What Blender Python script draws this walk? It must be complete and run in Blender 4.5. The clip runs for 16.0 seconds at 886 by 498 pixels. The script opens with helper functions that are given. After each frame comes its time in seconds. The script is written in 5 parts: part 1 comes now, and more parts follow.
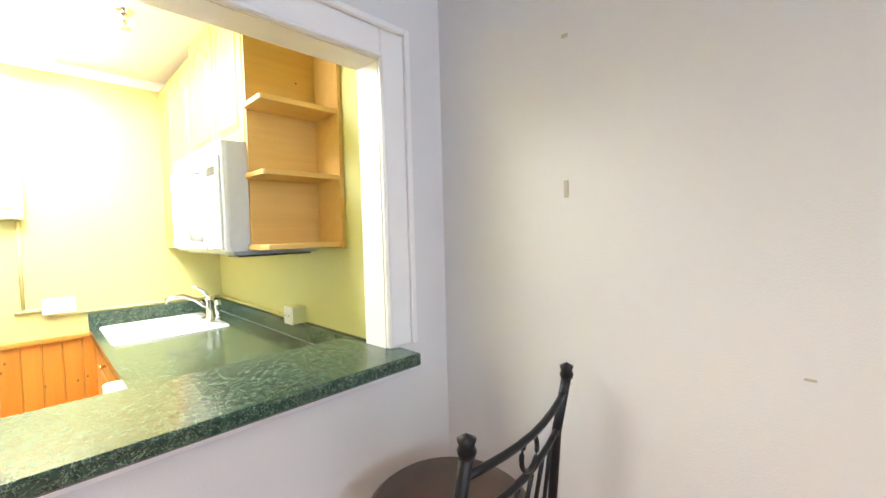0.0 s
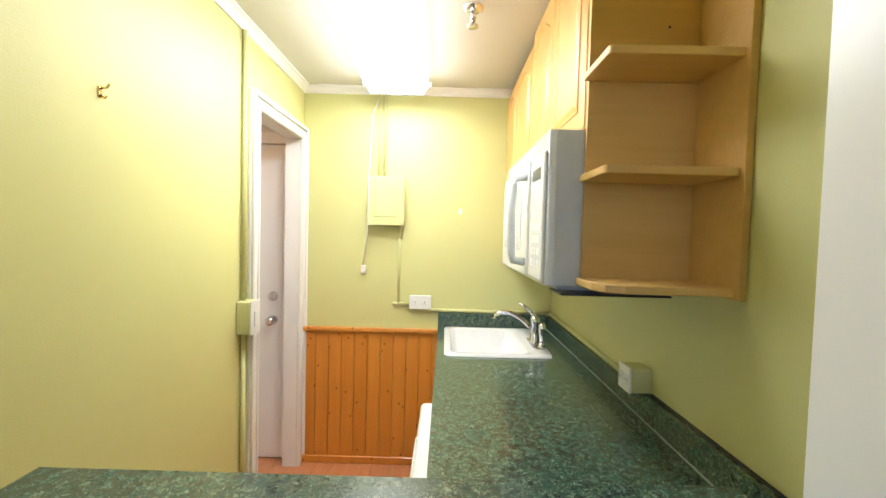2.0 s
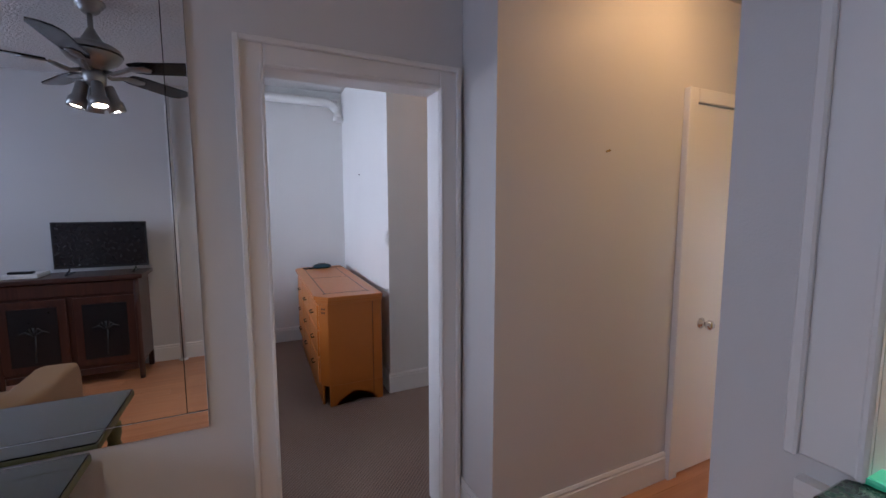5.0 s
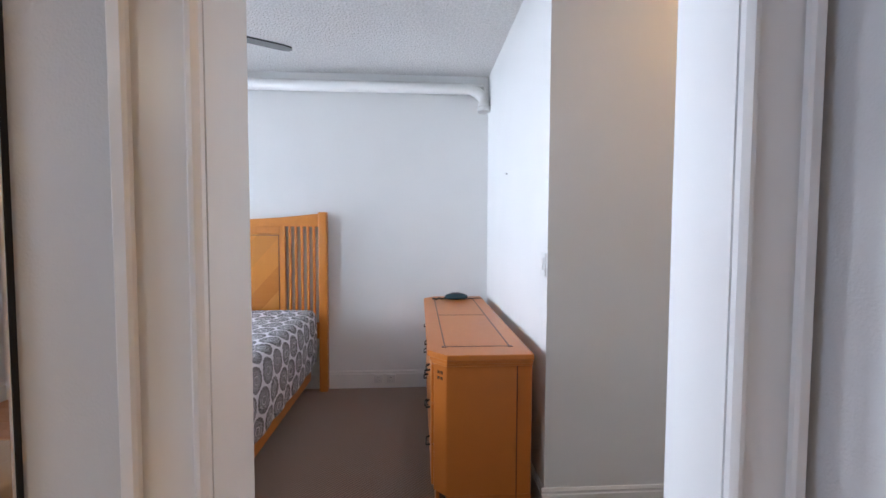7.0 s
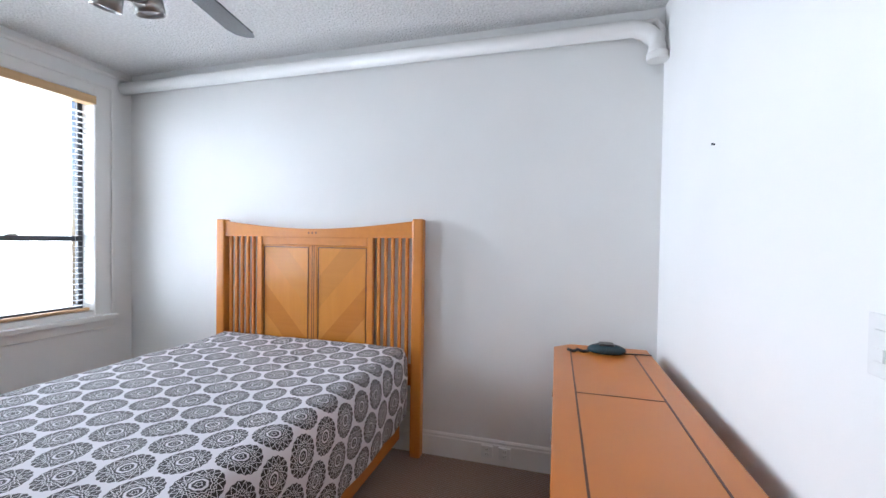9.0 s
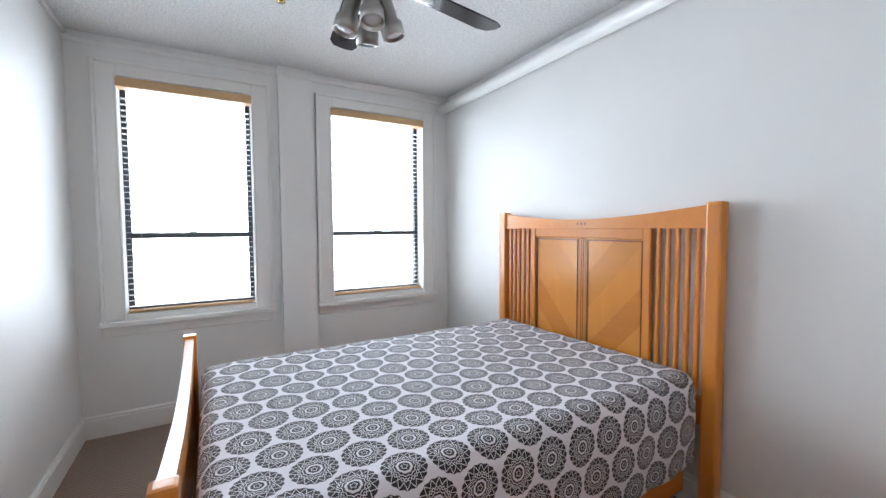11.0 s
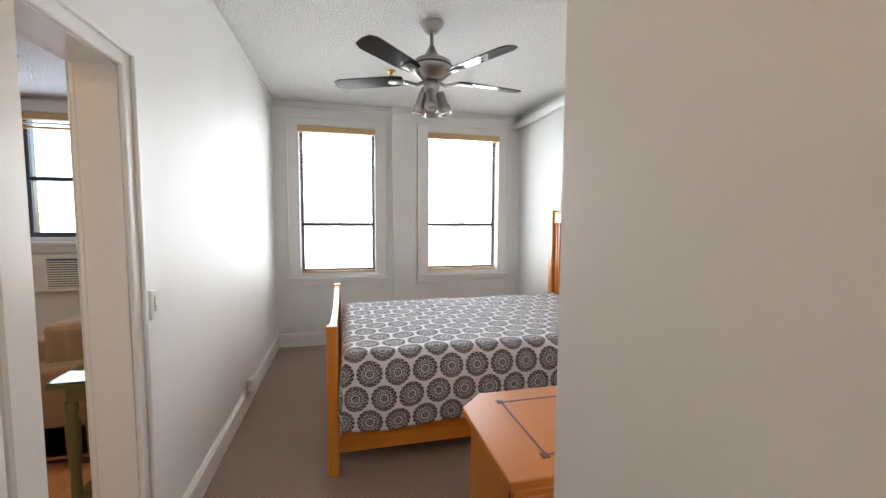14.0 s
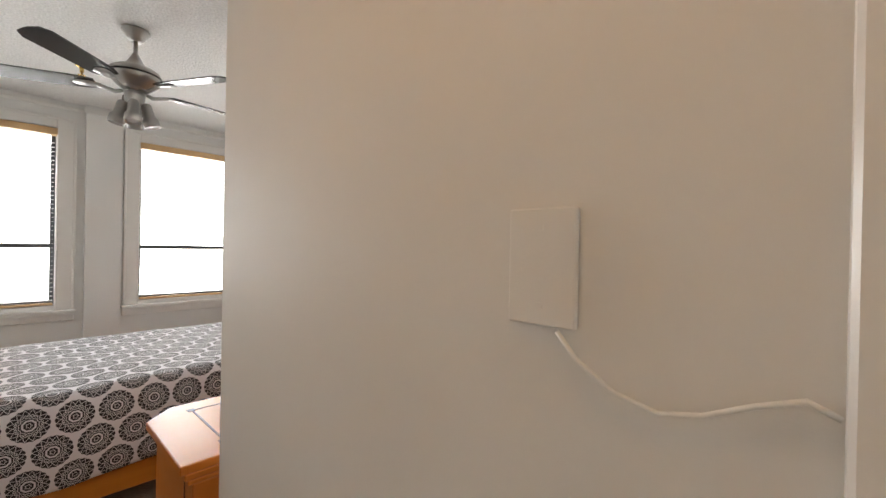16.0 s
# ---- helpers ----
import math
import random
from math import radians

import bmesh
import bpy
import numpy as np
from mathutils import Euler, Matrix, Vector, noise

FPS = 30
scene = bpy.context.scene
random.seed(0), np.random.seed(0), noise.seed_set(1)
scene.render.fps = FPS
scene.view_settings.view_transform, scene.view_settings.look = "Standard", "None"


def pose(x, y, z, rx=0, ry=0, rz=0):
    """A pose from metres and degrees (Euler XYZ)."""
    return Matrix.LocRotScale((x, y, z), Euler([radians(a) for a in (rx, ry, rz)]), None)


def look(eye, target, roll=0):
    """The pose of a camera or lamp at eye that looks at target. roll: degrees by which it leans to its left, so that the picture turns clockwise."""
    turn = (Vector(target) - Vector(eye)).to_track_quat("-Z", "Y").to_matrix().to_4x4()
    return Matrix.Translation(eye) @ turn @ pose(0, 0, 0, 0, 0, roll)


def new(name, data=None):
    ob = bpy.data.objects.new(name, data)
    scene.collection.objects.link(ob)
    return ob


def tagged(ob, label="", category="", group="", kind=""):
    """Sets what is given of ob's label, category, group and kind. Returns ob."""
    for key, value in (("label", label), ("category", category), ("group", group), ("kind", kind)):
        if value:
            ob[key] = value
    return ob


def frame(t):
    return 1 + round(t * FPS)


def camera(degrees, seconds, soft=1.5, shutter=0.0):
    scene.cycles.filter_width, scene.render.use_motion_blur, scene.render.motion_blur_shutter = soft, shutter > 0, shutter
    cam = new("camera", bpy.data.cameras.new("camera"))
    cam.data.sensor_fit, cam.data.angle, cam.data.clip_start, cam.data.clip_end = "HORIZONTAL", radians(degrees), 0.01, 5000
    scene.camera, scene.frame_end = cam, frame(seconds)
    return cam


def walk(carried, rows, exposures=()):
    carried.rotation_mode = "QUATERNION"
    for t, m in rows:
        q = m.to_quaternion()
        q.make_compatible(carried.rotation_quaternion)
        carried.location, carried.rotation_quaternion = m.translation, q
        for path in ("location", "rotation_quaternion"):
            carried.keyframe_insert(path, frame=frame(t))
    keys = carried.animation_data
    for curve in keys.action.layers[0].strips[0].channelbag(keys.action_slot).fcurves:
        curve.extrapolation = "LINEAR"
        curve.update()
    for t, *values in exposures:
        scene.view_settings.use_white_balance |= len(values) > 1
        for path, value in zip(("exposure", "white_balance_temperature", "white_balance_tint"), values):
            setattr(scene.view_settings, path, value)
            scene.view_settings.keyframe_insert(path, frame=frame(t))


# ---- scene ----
cam = camera(95.5, 16.0)
PATH = [
    (0, (1.947, 0.736, 1.438), (3.373, 2.135, 1.347), -1.5),
    (0.5, (2.03, 0.874, 1.458), (2.907, 2.668, 1.354), -0.8),
    (1, (2.053, 1.047, 1.482), (2.55, 2.982, 1.396), 0.3),
    (1.5, (2.113, 1.198, 1.499), (2.388, 3.177, 1.422), 1.1),
    (2, (2.184, 1.303, 1.513), (2.177, 3.302, 1.438), 1.5),
    (2.5, (2.241, 1.348, 1.516), (2.005, 3.333, 1.451), 1.8),
    (3, (2.267, 1.322, 1.515), (1.807, 3.267, 1.453), 1.8),
    (3.5, (2.225, 1.226, 1.514), (1.461, 3.073, 1.452), 1.7),
    (4, (2.084, 1.087, 1.504), (0.841, 2.652, 1.428), 1.7),
    (4.5, (1.932, 0.936, 1.495), (0.347, 2.15, 1.372), 1.1),
    (5, (1.715, 0.869, 1.52), (-0.09, 1.708, 1.318), -0.1),
    (5.2, (1.621, 0.877, 1.513), (-0.249, 1.555, 1.309), -0.5),
    (7.3, (0.379, 1.283, 1.443), (-1.617, 1.315, 1.362), 0.5),
    (7.5, (0.274, 1.322, 1.452), (-1.724, 1.277, 1.372), 0.6),
    (8, (0.051, 1.303, 1.482), (-1.935, 1.084, 1.397), 0.3),
    (8.2, (-0.055, 1.290, 1.462), (-2.035, 1.008, 1.393), 0.4),
    (10.3, (-0.932, 1.21, 1.461), (-2.471, -0.066, 1.354), -0.2),
    (10.5, (-0.919, 1.229, 1.484), (-2.315, -0.199, 1.366), -0.6),
    (11, (-0.938, 1.371, 1.483), (-1.942, -0.355, 1.379), -0.3),
    (11.5, (-0.913, 1.593, 1.472), (-1.633, -0.271, 1.397), -0.2),
    (12, (-0.915, 1.835, 1.475), (-1.459, -0.089, 1.413), -0.0),
    (12.5, (-0.919, 2.064, 1.471), (-1.308, 0.102, 1.427), 0.1),
    (13, (-0.898, 2.238, 1.472), (-1.272, 0.274, 1.414), -0.0),
    (13.5, (-0.912, 2.435, 1.495), (-1.404, 0.499, 1.401), 0.2),
    (14, (-0.913, 2.627, 1.511), (-1.383, 0.689, 1.362), 0.3),
    (14.5, (-0.925, 2.765, 1.509), (-1.308, 0.804, 1.422), -0.1),
    (15, (-0.943, 2.876, 1.505), (-1.514, 0.961, 1.424), 0.5),
    (15.5, (-0.980, 2.947, 1.493), (-1.910, 1.177, 1.447), 1.2),
    (16, (-0.968, 3.043, 1.494), (-2.434, 1.682, 1.487), 1.1),
]
# the clip's camera opens up on the dim living room, closes down towards the hall, and settles
EXPOSURE = [
    (0.0, 1.08, 6150, 10), (0.5, 1.0, 6100, 10), (1.0, 0.4, 6000, 10), (1.5, -0.1, 6000, 11), (2.0, -0.25, 6000, 11), (2.5, -0.35, 6000, 11),
    (3.0, -0.5, 6000, 11), (3.5, -0.8, 5950, 12), (4.0, -1.25, 5650, 18), (4.5, -1.4, 5550, 21), (5.0, -0.75, 5450, 20), (5.2, -0.65, 5450, 18),
    (7.3, 0.1, 5600, 13), (8.2, 0.12, 5650, 13), (10.3, 0.1, 5800, 10), (12.5, 0.1, 6000, 10), (14.5, 0.1, 6500, 10), (15.2, 0.05, 6500, 10), (16.0, 0.0, 6950, 12),
]
walk(cam, [(t, look(eye, target, roll)) for t, eye, target, roll in PATH], EXPOSURE)

# ---- world and large lights ----
world = bpy.data.worlds.new("world")
scene.world = world
world.use_nodes = True
wn = world.node_tree.nodes
sky = wn.new("ShaderNodeTexSky")
sky.sky_type = "NISHITA"
sky.sun_disc = False
sky.sun_elevation, sky.sun_rotation = radians(55), radians(200)
world.node_tree.links.new(sky.outputs[0], wn["Background"].inputs[0])
wn["Background"].inputs[1].default_value = 0.12


def area_lamp(name, m, sx, sy, watts, color=(1, 1, 1), spread=180):
    lamp = bpy.data.lights.new(name, "AREA")
    lamp.shape, lamp.size, lamp.size_y, lamp.energy, lamp.color, lamp.spread = "RECTANGLE", sx, sy, watts, color, radians(spread)
    ob = new(name, lamp)
    ob.matrix_world = m
    return ob


DAY = (0.93, 0.97, 1.0)
WARM = (1.0, 0.70, 0.38)
# daylight standing in the window openings, looking north into the rooms
for wx0, wx1, watts in ((-1.265, -0.405, 38), (-2.83, -1.915, 47)):
    area_lamp("window_daylight", pose((wx0 + wx1) / 2, -2.56, 1.71, 90, 0, 0), wx1 - wx0 + 0.02, 1.75, watts, DAY, 130)
area_lamp("window_daylight", pose(1.5, -2.56, 1.94, 90, 0, 0), 1.5, 1.2, 28, (0.74, 0.84, 1.0))


# ---- materials ----
def material(name):
    m = bpy.data.materials.new(name)
    m.use_nodes = True
    return m, m.node_tree, m.node_tree.nodes["Principled BSDF"]


def node(nt, kind, ins=None, **props):
    n = nt.nodes.new(kind)
    for k, v in props.items():
        setattr(n, k, v)
    for k, v in (ins or {}).items():
        if isinstance(v, bpy.types.NodeSocket):
            nt.links.new(v, n.inputs[k])
        else:
            n.inputs[k].default_value = v
    return n


def calc(nt, op, a, b=0.0, c=0.0):
    n = nt.nodes.new("ShaderNodeMath")
    n.operation = op
    for i, v in enumerate((a, b, c)):
        if isinstance(v, bpy.types.NodeSocket):
            nt.links.new(v, n.inputs[i])
        else:
            n.inputs[i].default_value = v
    return n.outputs[0]


def mix(nt, fac, a, b):
    n = nt.nodes.new("ShaderNodeMix")
    n.data_type = "RGBA"
    for key, v in (("Factor", fac), ("A", a), ("B", b)):
        sock = [s for s in n.inputs if s.name == key and (s.type == "RGBA" or key == "Factor")][0]
        if isinstance(v, bpy.types.NodeSocket):
            nt.links.new(v, sock)
        elif key == "Factor":
            sock.default_value = v
        else:
            sock.default_value = (*v, 1)
    return [s for s in n.outputs if s.type == "RGBA"][0]


def ramp(nt, fac, lo, hi):
    n = node(nt, "ShaderNodeMapRange", {"Value": fac, "From Min": lo, "From Max": hi})
    return n.outputs[0]


def bump(nt, bsdf, height, strength, distance=0.01):
    b = node(nt, "ShaderNodeBump", {"Height": height, "Strength": strength, "Distance": distance})
    nt.links.new(b.outputs[0], bsdf.inputs["Normal"])


def paint(name, color, rough=0.5, vary=0.04, relief=0.12, grain=220.0, gloss=0.5):
    """Brushed and rolled paint: fine stipple, slow unevenness and faint grime."""
    m, nt, bsdf = material(name)
    co = node(nt, "ShaderNodeTexCoord").outputs["Object"]
    big = node(nt, "ShaderNodeTexNoise", {"Vector": co, "Scale": 1.1, "Detail": 2.0}).outputs[0]
    fine = node(nt, "ShaderNodeTexNoise", {"Vector": co, "Scale": grain, "Detail": 2.0}).outputs[0]
    mid = node(nt, "ShaderNodeTexNoise", {"Vector": co, "Scale": 22.0, "Detail": 3.0}).outputs[0]
    dark = tuple(c * (1 - 2 * vary) for c in color)
    nt.links.new(mix(nt, ramp(nt, big, 0.3, 0.7), dark, color), bsdf.inputs["Base Color"])
    nt.links.new(calc(nt, "MULTIPLY_ADD", mid, 0.08, rough - 0.04), bsdf.inputs["Roughness"])
    bsdf.inputs["Specular IOR Level"].default_value = gloss
    bump(nt, bsdf, calc(nt, "ADD", fine, calc(nt, "MULTIPLY", mid, 0.4)), relief, 0.004)
    return m


def wood(name, light, dark, axis="X", rough=0.35, scale=1.0, coat=0.2, knots=0.0, relief=0.08):
    """Varnished wood with grain along one axis, each piece a little different."""
    m, nt, bsdf = material(name)
    co = node(nt, "ShaderNodeTexCoord").outputs["Object"]
    info = node(nt, "ShaderNodeObjectInfo")
    shift = node(nt, "ShaderNodeVectorMath", {0: co, 1: info.outputs["Random"]}, operation="ADD").outputs[0]
    stretch = {"X": (1.2, 22, 22), "Y": (22, 1.2, 22), "Z": (22, 22, 1.2)}[axis]
    mp = node(nt, "ShaderNodeMapping", {"Vector": shift, "Scale": tuple(s * scale for s in stretch)}).outputs[0]
    grain = node(nt, "ShaderNodeTexNoise", {"Vector": mp, "Scale": 1.6, "Detail": 6.0, "Distortion": 0.6}).outputs[0]
    fine = node(nt, "ShaderNodeTexNoise", {"Vector": mp, "Scale": 9.0, "Detail": 3.0}).outputs[0]
    f = calc(nt, "MULTIPLY_ADD", fine, 0.35, calc(nt, "MULTIPLY", grain, 0.8))
    f = calc(nt, "MULTIPLY_ADD", info.outputs["Random"], 0.22, f)
    tone = mix(nt, ramp(nt, f, 0.42, 0.92), light, dark)
    if knots:
        sep = node(nt, "ShaderNodeSeparateXYZ", {0: shift}).outputs
        spots = node(nt, "ShaderNodeCombineXYZ", {0: sep[0], 1: calc(nt, "MULTIPLY", sep[2], 0.62)}).outputs[0]
        knot = node(nt, "ShaderNodeTexVoronoi", {"Vector": spots, "Scale": knots}, voronoi_dimensions="2D").outputs["Distance"]
        tone = mix(nt, ramp(nt, knot, 0.06, 0.03), tone, tuple(c * 0.4 for c in dark))
    nt.links.new(tone, bsdf.inputs["Base Color"])
    nt.links.new(calc(nt, "MULTIPLY_ADD", fine, 0.15 if relief > 0.05 else 0.01, rough - 0.06), bsdf.inputs["Roughness"])
    bsdf.inputs["Coat Weight"].default_value = coat
    bsdf.inputs["Coat Roughness"].default_value = 0.18
    bump(nt, bsdf, fine, relief, 0.003)
    return m


def plain(name, color, rough=0.4, metal=0.0, vary=0.06, emit=0.0):
    m, nt, bsdf = material(name)
    co = node(nt, "ShaderNodeTexCoord").outputs["Object"]
    n = node(nt, "ShaderNodeTexNoise", {"Vector": co, "Scale": 35.0, "Detail": 4.0}).outputs[0]
    dark = tuple(c * (1 - 2 * vary) for c in color)
    nt.links.new(mix(nt, n, dark, color), bsdf.inputs["Base Color"])
    nt.links.new(calc(nt, "MULTIPLY_ADD", n, 0.12, rough - 0.06), bsdf.inputs["Roughness"])
    bsdf.inputs["Metallic"].default_value = metal
    if emit:
        bsdf.inputs["Emission Color"].default_value = (*color, 1)
        bsdf.inputs["Emission Strength"].default_value = emit
    return m


def laminate(name):
    """Dark green stone-pattern laminate with pale flakes."""
    m, nt, bsdf = material(name)
    co = node(nt, "ShaderNodeTexCoord").outputs["Object"]
    cloud = node(nt, "ShaderNodeTexNoise", {"Vector": co, "Scale": 34.0, "Detail": 5.0, "Roughness": 0.7}).outputs[0]
    base = mix(nt, ramp(nt, cloud, 0.32, 0.70), (0.012, 0.028, 0.022), (0.048, 0.098, 0.068))

    def threads(scale, width, lo, hi, turn):
        """Short pale curls: the thin level lines of a warped noise, kept in patches."""
        mp = node(nt, "ShaderNodeMapping", {"Vector": co, "Rotation": (0.3, 0.2, turn)}).outputs[0]
        n = node(nt, "ShaderNodeTexNoise", {"Vector": mp, "Scale": scale, "Detail": 1.5, "Distortion": 1.2}).outputs[0]
        keep = node(nt, "ShaderNodeTexNoise", {"Vector": mp, "Scale": scale * 0.8, "Detail": 2.0}).outputs[0]
        line = ramp(nt, calc(nt, "ABSOLUTE", calc(nt, "SUBTRACT", n, 0.5)), width, 0.0)
        return calc(nt, "MULTIPLY", line, ramp(nt, keep, lo, hi))

    vein = calc(nt, "MAXIMUM", threads(66.0, 0.032, 0.43, 0.58, 0.4), threads(105.0, 0.040, 0.44, 0.60, 1.9))
    nt.links.new(mix(nt, calc(nt, "MULTIPLY", vein, 0.85), base, (0.25, 0.34, 0.23)), bsdf.inputs["Base Color"])
    bsdf.inputs["Roughness"].default_value = 0.22
    bsdf.inputs["Coat Weight"].default_value = 0.25
    bsdf.inputs["Coat Roughness"].default_value = 0.1
    bump(nt, bsdf, cloud, 0.03, 0.002)
    return m


def carpet(name):
    m, nt, bsdf = material(name)
    co = node(nt, "ShaderNodeTexCoord").outputs["Object"]
    ribs = node(nt, "ShaderNodeTexWave", {"Vector": co, "Scale": 26.0, "Distortion": 2.5, "Detail": 2.0, "Detail Scale": 6.0}, bands_direction="DIAGONAL").outputs["Fac"]
    fuzz = node(nt, "ShaderNodeTexNoise", {"Vector": co, "Scale": 160.0, "Detail": 4.0}).outputs[0]
    worn = node(nt, "ShaderNodeTexNoise", {"Vector": co, "Scale": 2.2, "Detail": 5.0}).outputs[0]
    f = calc(nt, "MULTIPLY_ADD", ribs, 0.45, calc(nt, "MULTIPLY", fuzz, 0.7))
    c = mix(nt, ramp(nt, f, 0.25, 0.85), (0.140, 0.088, 0.064), (0.340, 0.230, 0.170))
    nt.links.new(mix(nt, ramp(nt, worn, 0.3, 0.75), c, (0.255, 0.174, 0.126)), bsdf.inputs["Base Color"])
    bsdf.inputs["Roughness"].default_value = 0.95
    bsdf.inputs["Sheen Weight"].default_value = 0.3
    bump(nt, bsdf, f, 0.7, 0.006)
    return m


def stipple(name):
    """Sprayed textured ceiling."""
    m, nt, bsdf = material(name)
    co = node(nt, "ShaderNodeTexCoord").outputs["Object"]
    a = node(nt, "ShaderNodeTexNoise", {"Vector": co, "Scale": 60.0, "Detail": 5.0, "Roughness": 0.6}).outputs[0]
    b = node(nt, "ShaderNodeTexVoronoi", {"Vector": co, "Scale": 70.0}).outputs[0]
    # low spots coloured darker: shade between the sprayed grains, put into the paint
    nt.links.new(mix(nt, ramp(nt, a, 0.35, 0.65), (0.76, 0.75, 0.73), (0.90, 0.89, 0.87)), bsdf.inputs["Base Color"])
    bsdf.inputs["Roughness"].default_value = 0.85
    bump(nt, bsdf, calc(nt, "SUBTRACT", a, calc(nt, "MULTIPLY", b, 0.7)), 0.9, 0.014)
    return m


def medallion(name):
    """White cotton printed with dark lace medallions, set in staggered rows by the cloth's own coordinates."""
    m, nt, bsdf = material(name)
    uv = node(nt, "ShaderNodeUVMap").outputs[0]
    sep = node(nt, "ShaderNodeSeparateXYZ", {0: uv}).outputs
    u, v = calc(nt, "DIVIDE", sep[0], 0.165), calc(nt, "DIVIDE", sep[1], 0.165 * 1.732)

    def cell(du, dv):
        a = calc(nt, "SUBTRACT", calc(nt, "FRACT", calc(nt, "ADD", u, du)), 0.5)
        b = calc(nt, "MULTIPLY", calc(nt, "SUBTRACT", calc(nt, "FRACT", calc(nt, "ADD", v, dv)), 0.5), 1.732)
        d = calc(nt, "SQRT", calc(nt, "ADD", calc(nt, "MULTIPLY", a, a), calc(nt, "MULTIPLY", b, b)))
        return d, calc(nt, "ARCTAN2", b, a)

    d1, a1 = cell(0.0, 0.0)
    d2, a2 = cell(0.5, 0.5)
    near = calc(nt, "LESS_THAN", d1, d2)
    d = calc(nt, "MINIMUM", d1, d2)
    a = calc(nt, "ADD", calc(nt, "MULTIPLY", near, a1), calc(nt, "MULTIPLY", calc(nt, "SUBTRACT", 1.0, near), a2))

    def line(r0, swing, count, width, lo=0.0, hi=0.5):
        """A thin wavy ring: r0 plus a zigzag of that many points."""
        wave = calc(nt, "PINGPONG", calc(nt, "MULTIPLY", a, count / math.pi), 1.0)
        r = calc(nt, "MULTIPLY_ADD", calc(nt, "SUBTRACT", wave, 0.5), 2 * swing, r0)
        return ramp(nt, calc(nt, "ABSOLUTE", calc(nt, "SUBTRACT", d, r)), width, width * 0.45)

    wave = calc(nt, "COSINE", calc(nt, "MULTIPLY", a, 18.0))
    edge = calc(nt, "MULTIPLY_ADD", wave, 0.010, 0.458)
    ink = ramp(nt, calc(nt, "SUBTRACT", edge, d), 0.0, 0.01)
    gaps = line(0.382, 0.060, 16, 0.017)
    for g in (line(0.280, 0.034, 12, 0.012), line(0.280, -0.034, 12, 0.012), line(0.212, 0.012, 12, 0.012), line(0.140, 0.006, 8, 0.031), line(0.055, 0.014, 5, 0.012)):
        gaps = calc(nt, "MAXIMUM", gaps, g)
    ink = calc(nt, "MULTIPLY", ink, calc(nt, "SUBTRACT", 1.0, gaps))
    weave = node(nt, "ShaderNodeTexNoise", {"Vector": uv, "Scale": 900.0, "Detail": 1.0}).outputs[0]
    ink = calc(nt, "MAXIMUM", calc(nt, "MULTIPLY_ADD", weave, 0.1, calc(nt, "SUBTRACT", ink, 0.05)), 0.0)
    nt.links.new(mix(nt, ink, (0.74, 0.73, 0.77), (0.020, 0.019, 0.024)), bsdf.inputs["Base Color"])
    bsdf.inputs["Roughness"].default_value = 0.85
    bsdf.inputs["Sheen Weight"].default_value = 0.15
    bump(nt, bsdf, weave, 0.15, 0.002)
    return m


def glass(name):
    m, nt, bsdf = material(name)
    bsdf.inputs["Transmission Weight"].default_value = 1.0
    bsdf.inputs["Roughness"].default_value = 0.0
    bsdf.inputs["IOR"].default_value = 1.45
    return m


WHITE_WALL = paint("white_wall_paint", (0.82, 0.82, 0.80), 0.52, 0.03, 0.05, 220, 0.25)
LIVING_WALL = paint("living_wall_paint", (0.70, 0.69, 0.67), 0.45, 0.03, 0.2)
TRIM = paint("white_gloss_paint", (0.82, 0.81, 0.78), 0.3, 0.008, 0.03, 300)
LIME = paint("lime_wall_paint", (0.615, 0.605, 0.262), 0.5, 0.035, 0.15)
CEIL = paint("flat_ceiling_paint", (0.68, 0.66, 0.60), 0.7, 0.03, 0.1)
POPCORN = stipple("sprayed_ceiling")
CARPET = carpet("ribbed_brown_carpet")
GREEN = laminate("green_laminate")
MAPLE = wood("maple_cabinet_wood", (0.74, 0.43, 0.13), (0.66, 0.36, 0.095), "Z", 0.38, 0.5, 0.15)
MAPLE_LIGHT = wood("maple_shelf_wood", (0.67, 0.43, 0.14), (0.58, 0.355, 0.10), "X", 0.45, 0.5, 0.05)
PINE = wood("knotty_pine", (0.66, 0.275, 0.040), (0.57, 0.215, 0.027), "Z", 0.35, 0.6, 0.25, 9.0)
BED_WOOD = wood("honey_bed_wood", (0.68, 0.258, 0.031), (0.60, 0.208, 0.023), "Z", 0.3, 0.6, 0.35)
BED_RAIL = wood("honey_rail_wood", (0.67, 0.252, 0.030), (0.59, 0.203, 0.022), "X", 0.3, 0.6, 0.35)
DRESSER = paint("dresser_veneer", (0.60, 0.192, 0.026), 0.32, 0.05, 0.004, 90)
DARK_LINE = plain("dark_inlay", (0.12, 0.035, 0.012), 0.4)
FLOOR_WOOD = wood("laminate_floor_wood", (0.60, 0.27, 0.12), (0.46, 0.185, 0.075), "Y", 0.3, 0.5, 0.3)
TAN = wood("blind_tan_wood", (0.66, 0.44, 0.22), (0.56, 0.35, 0.16), "X", 0.45, 0.5, 0.1)
DARK_WOOD = wood("dark_mahogany", (0.085, 0.028, 0.016), (0.03, 0.010, 0.007), "Z", 0.35, 0.7, 0.3)
PLASTIC = plain("white_plastic", (0.78, 0.78, 0.76), 0.3)
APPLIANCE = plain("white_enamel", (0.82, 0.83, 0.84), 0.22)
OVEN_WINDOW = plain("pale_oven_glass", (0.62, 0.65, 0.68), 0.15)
# darker tone of the enamel, for the microwave's body, vent slots and underside
APPLIANCE_DARK = plain("darker_enamel", (0.62, 0.64, 0.66), 0.35)
BASIN = plain("white_porcelain", (0.82, 0.82, 0.82), 0.12)
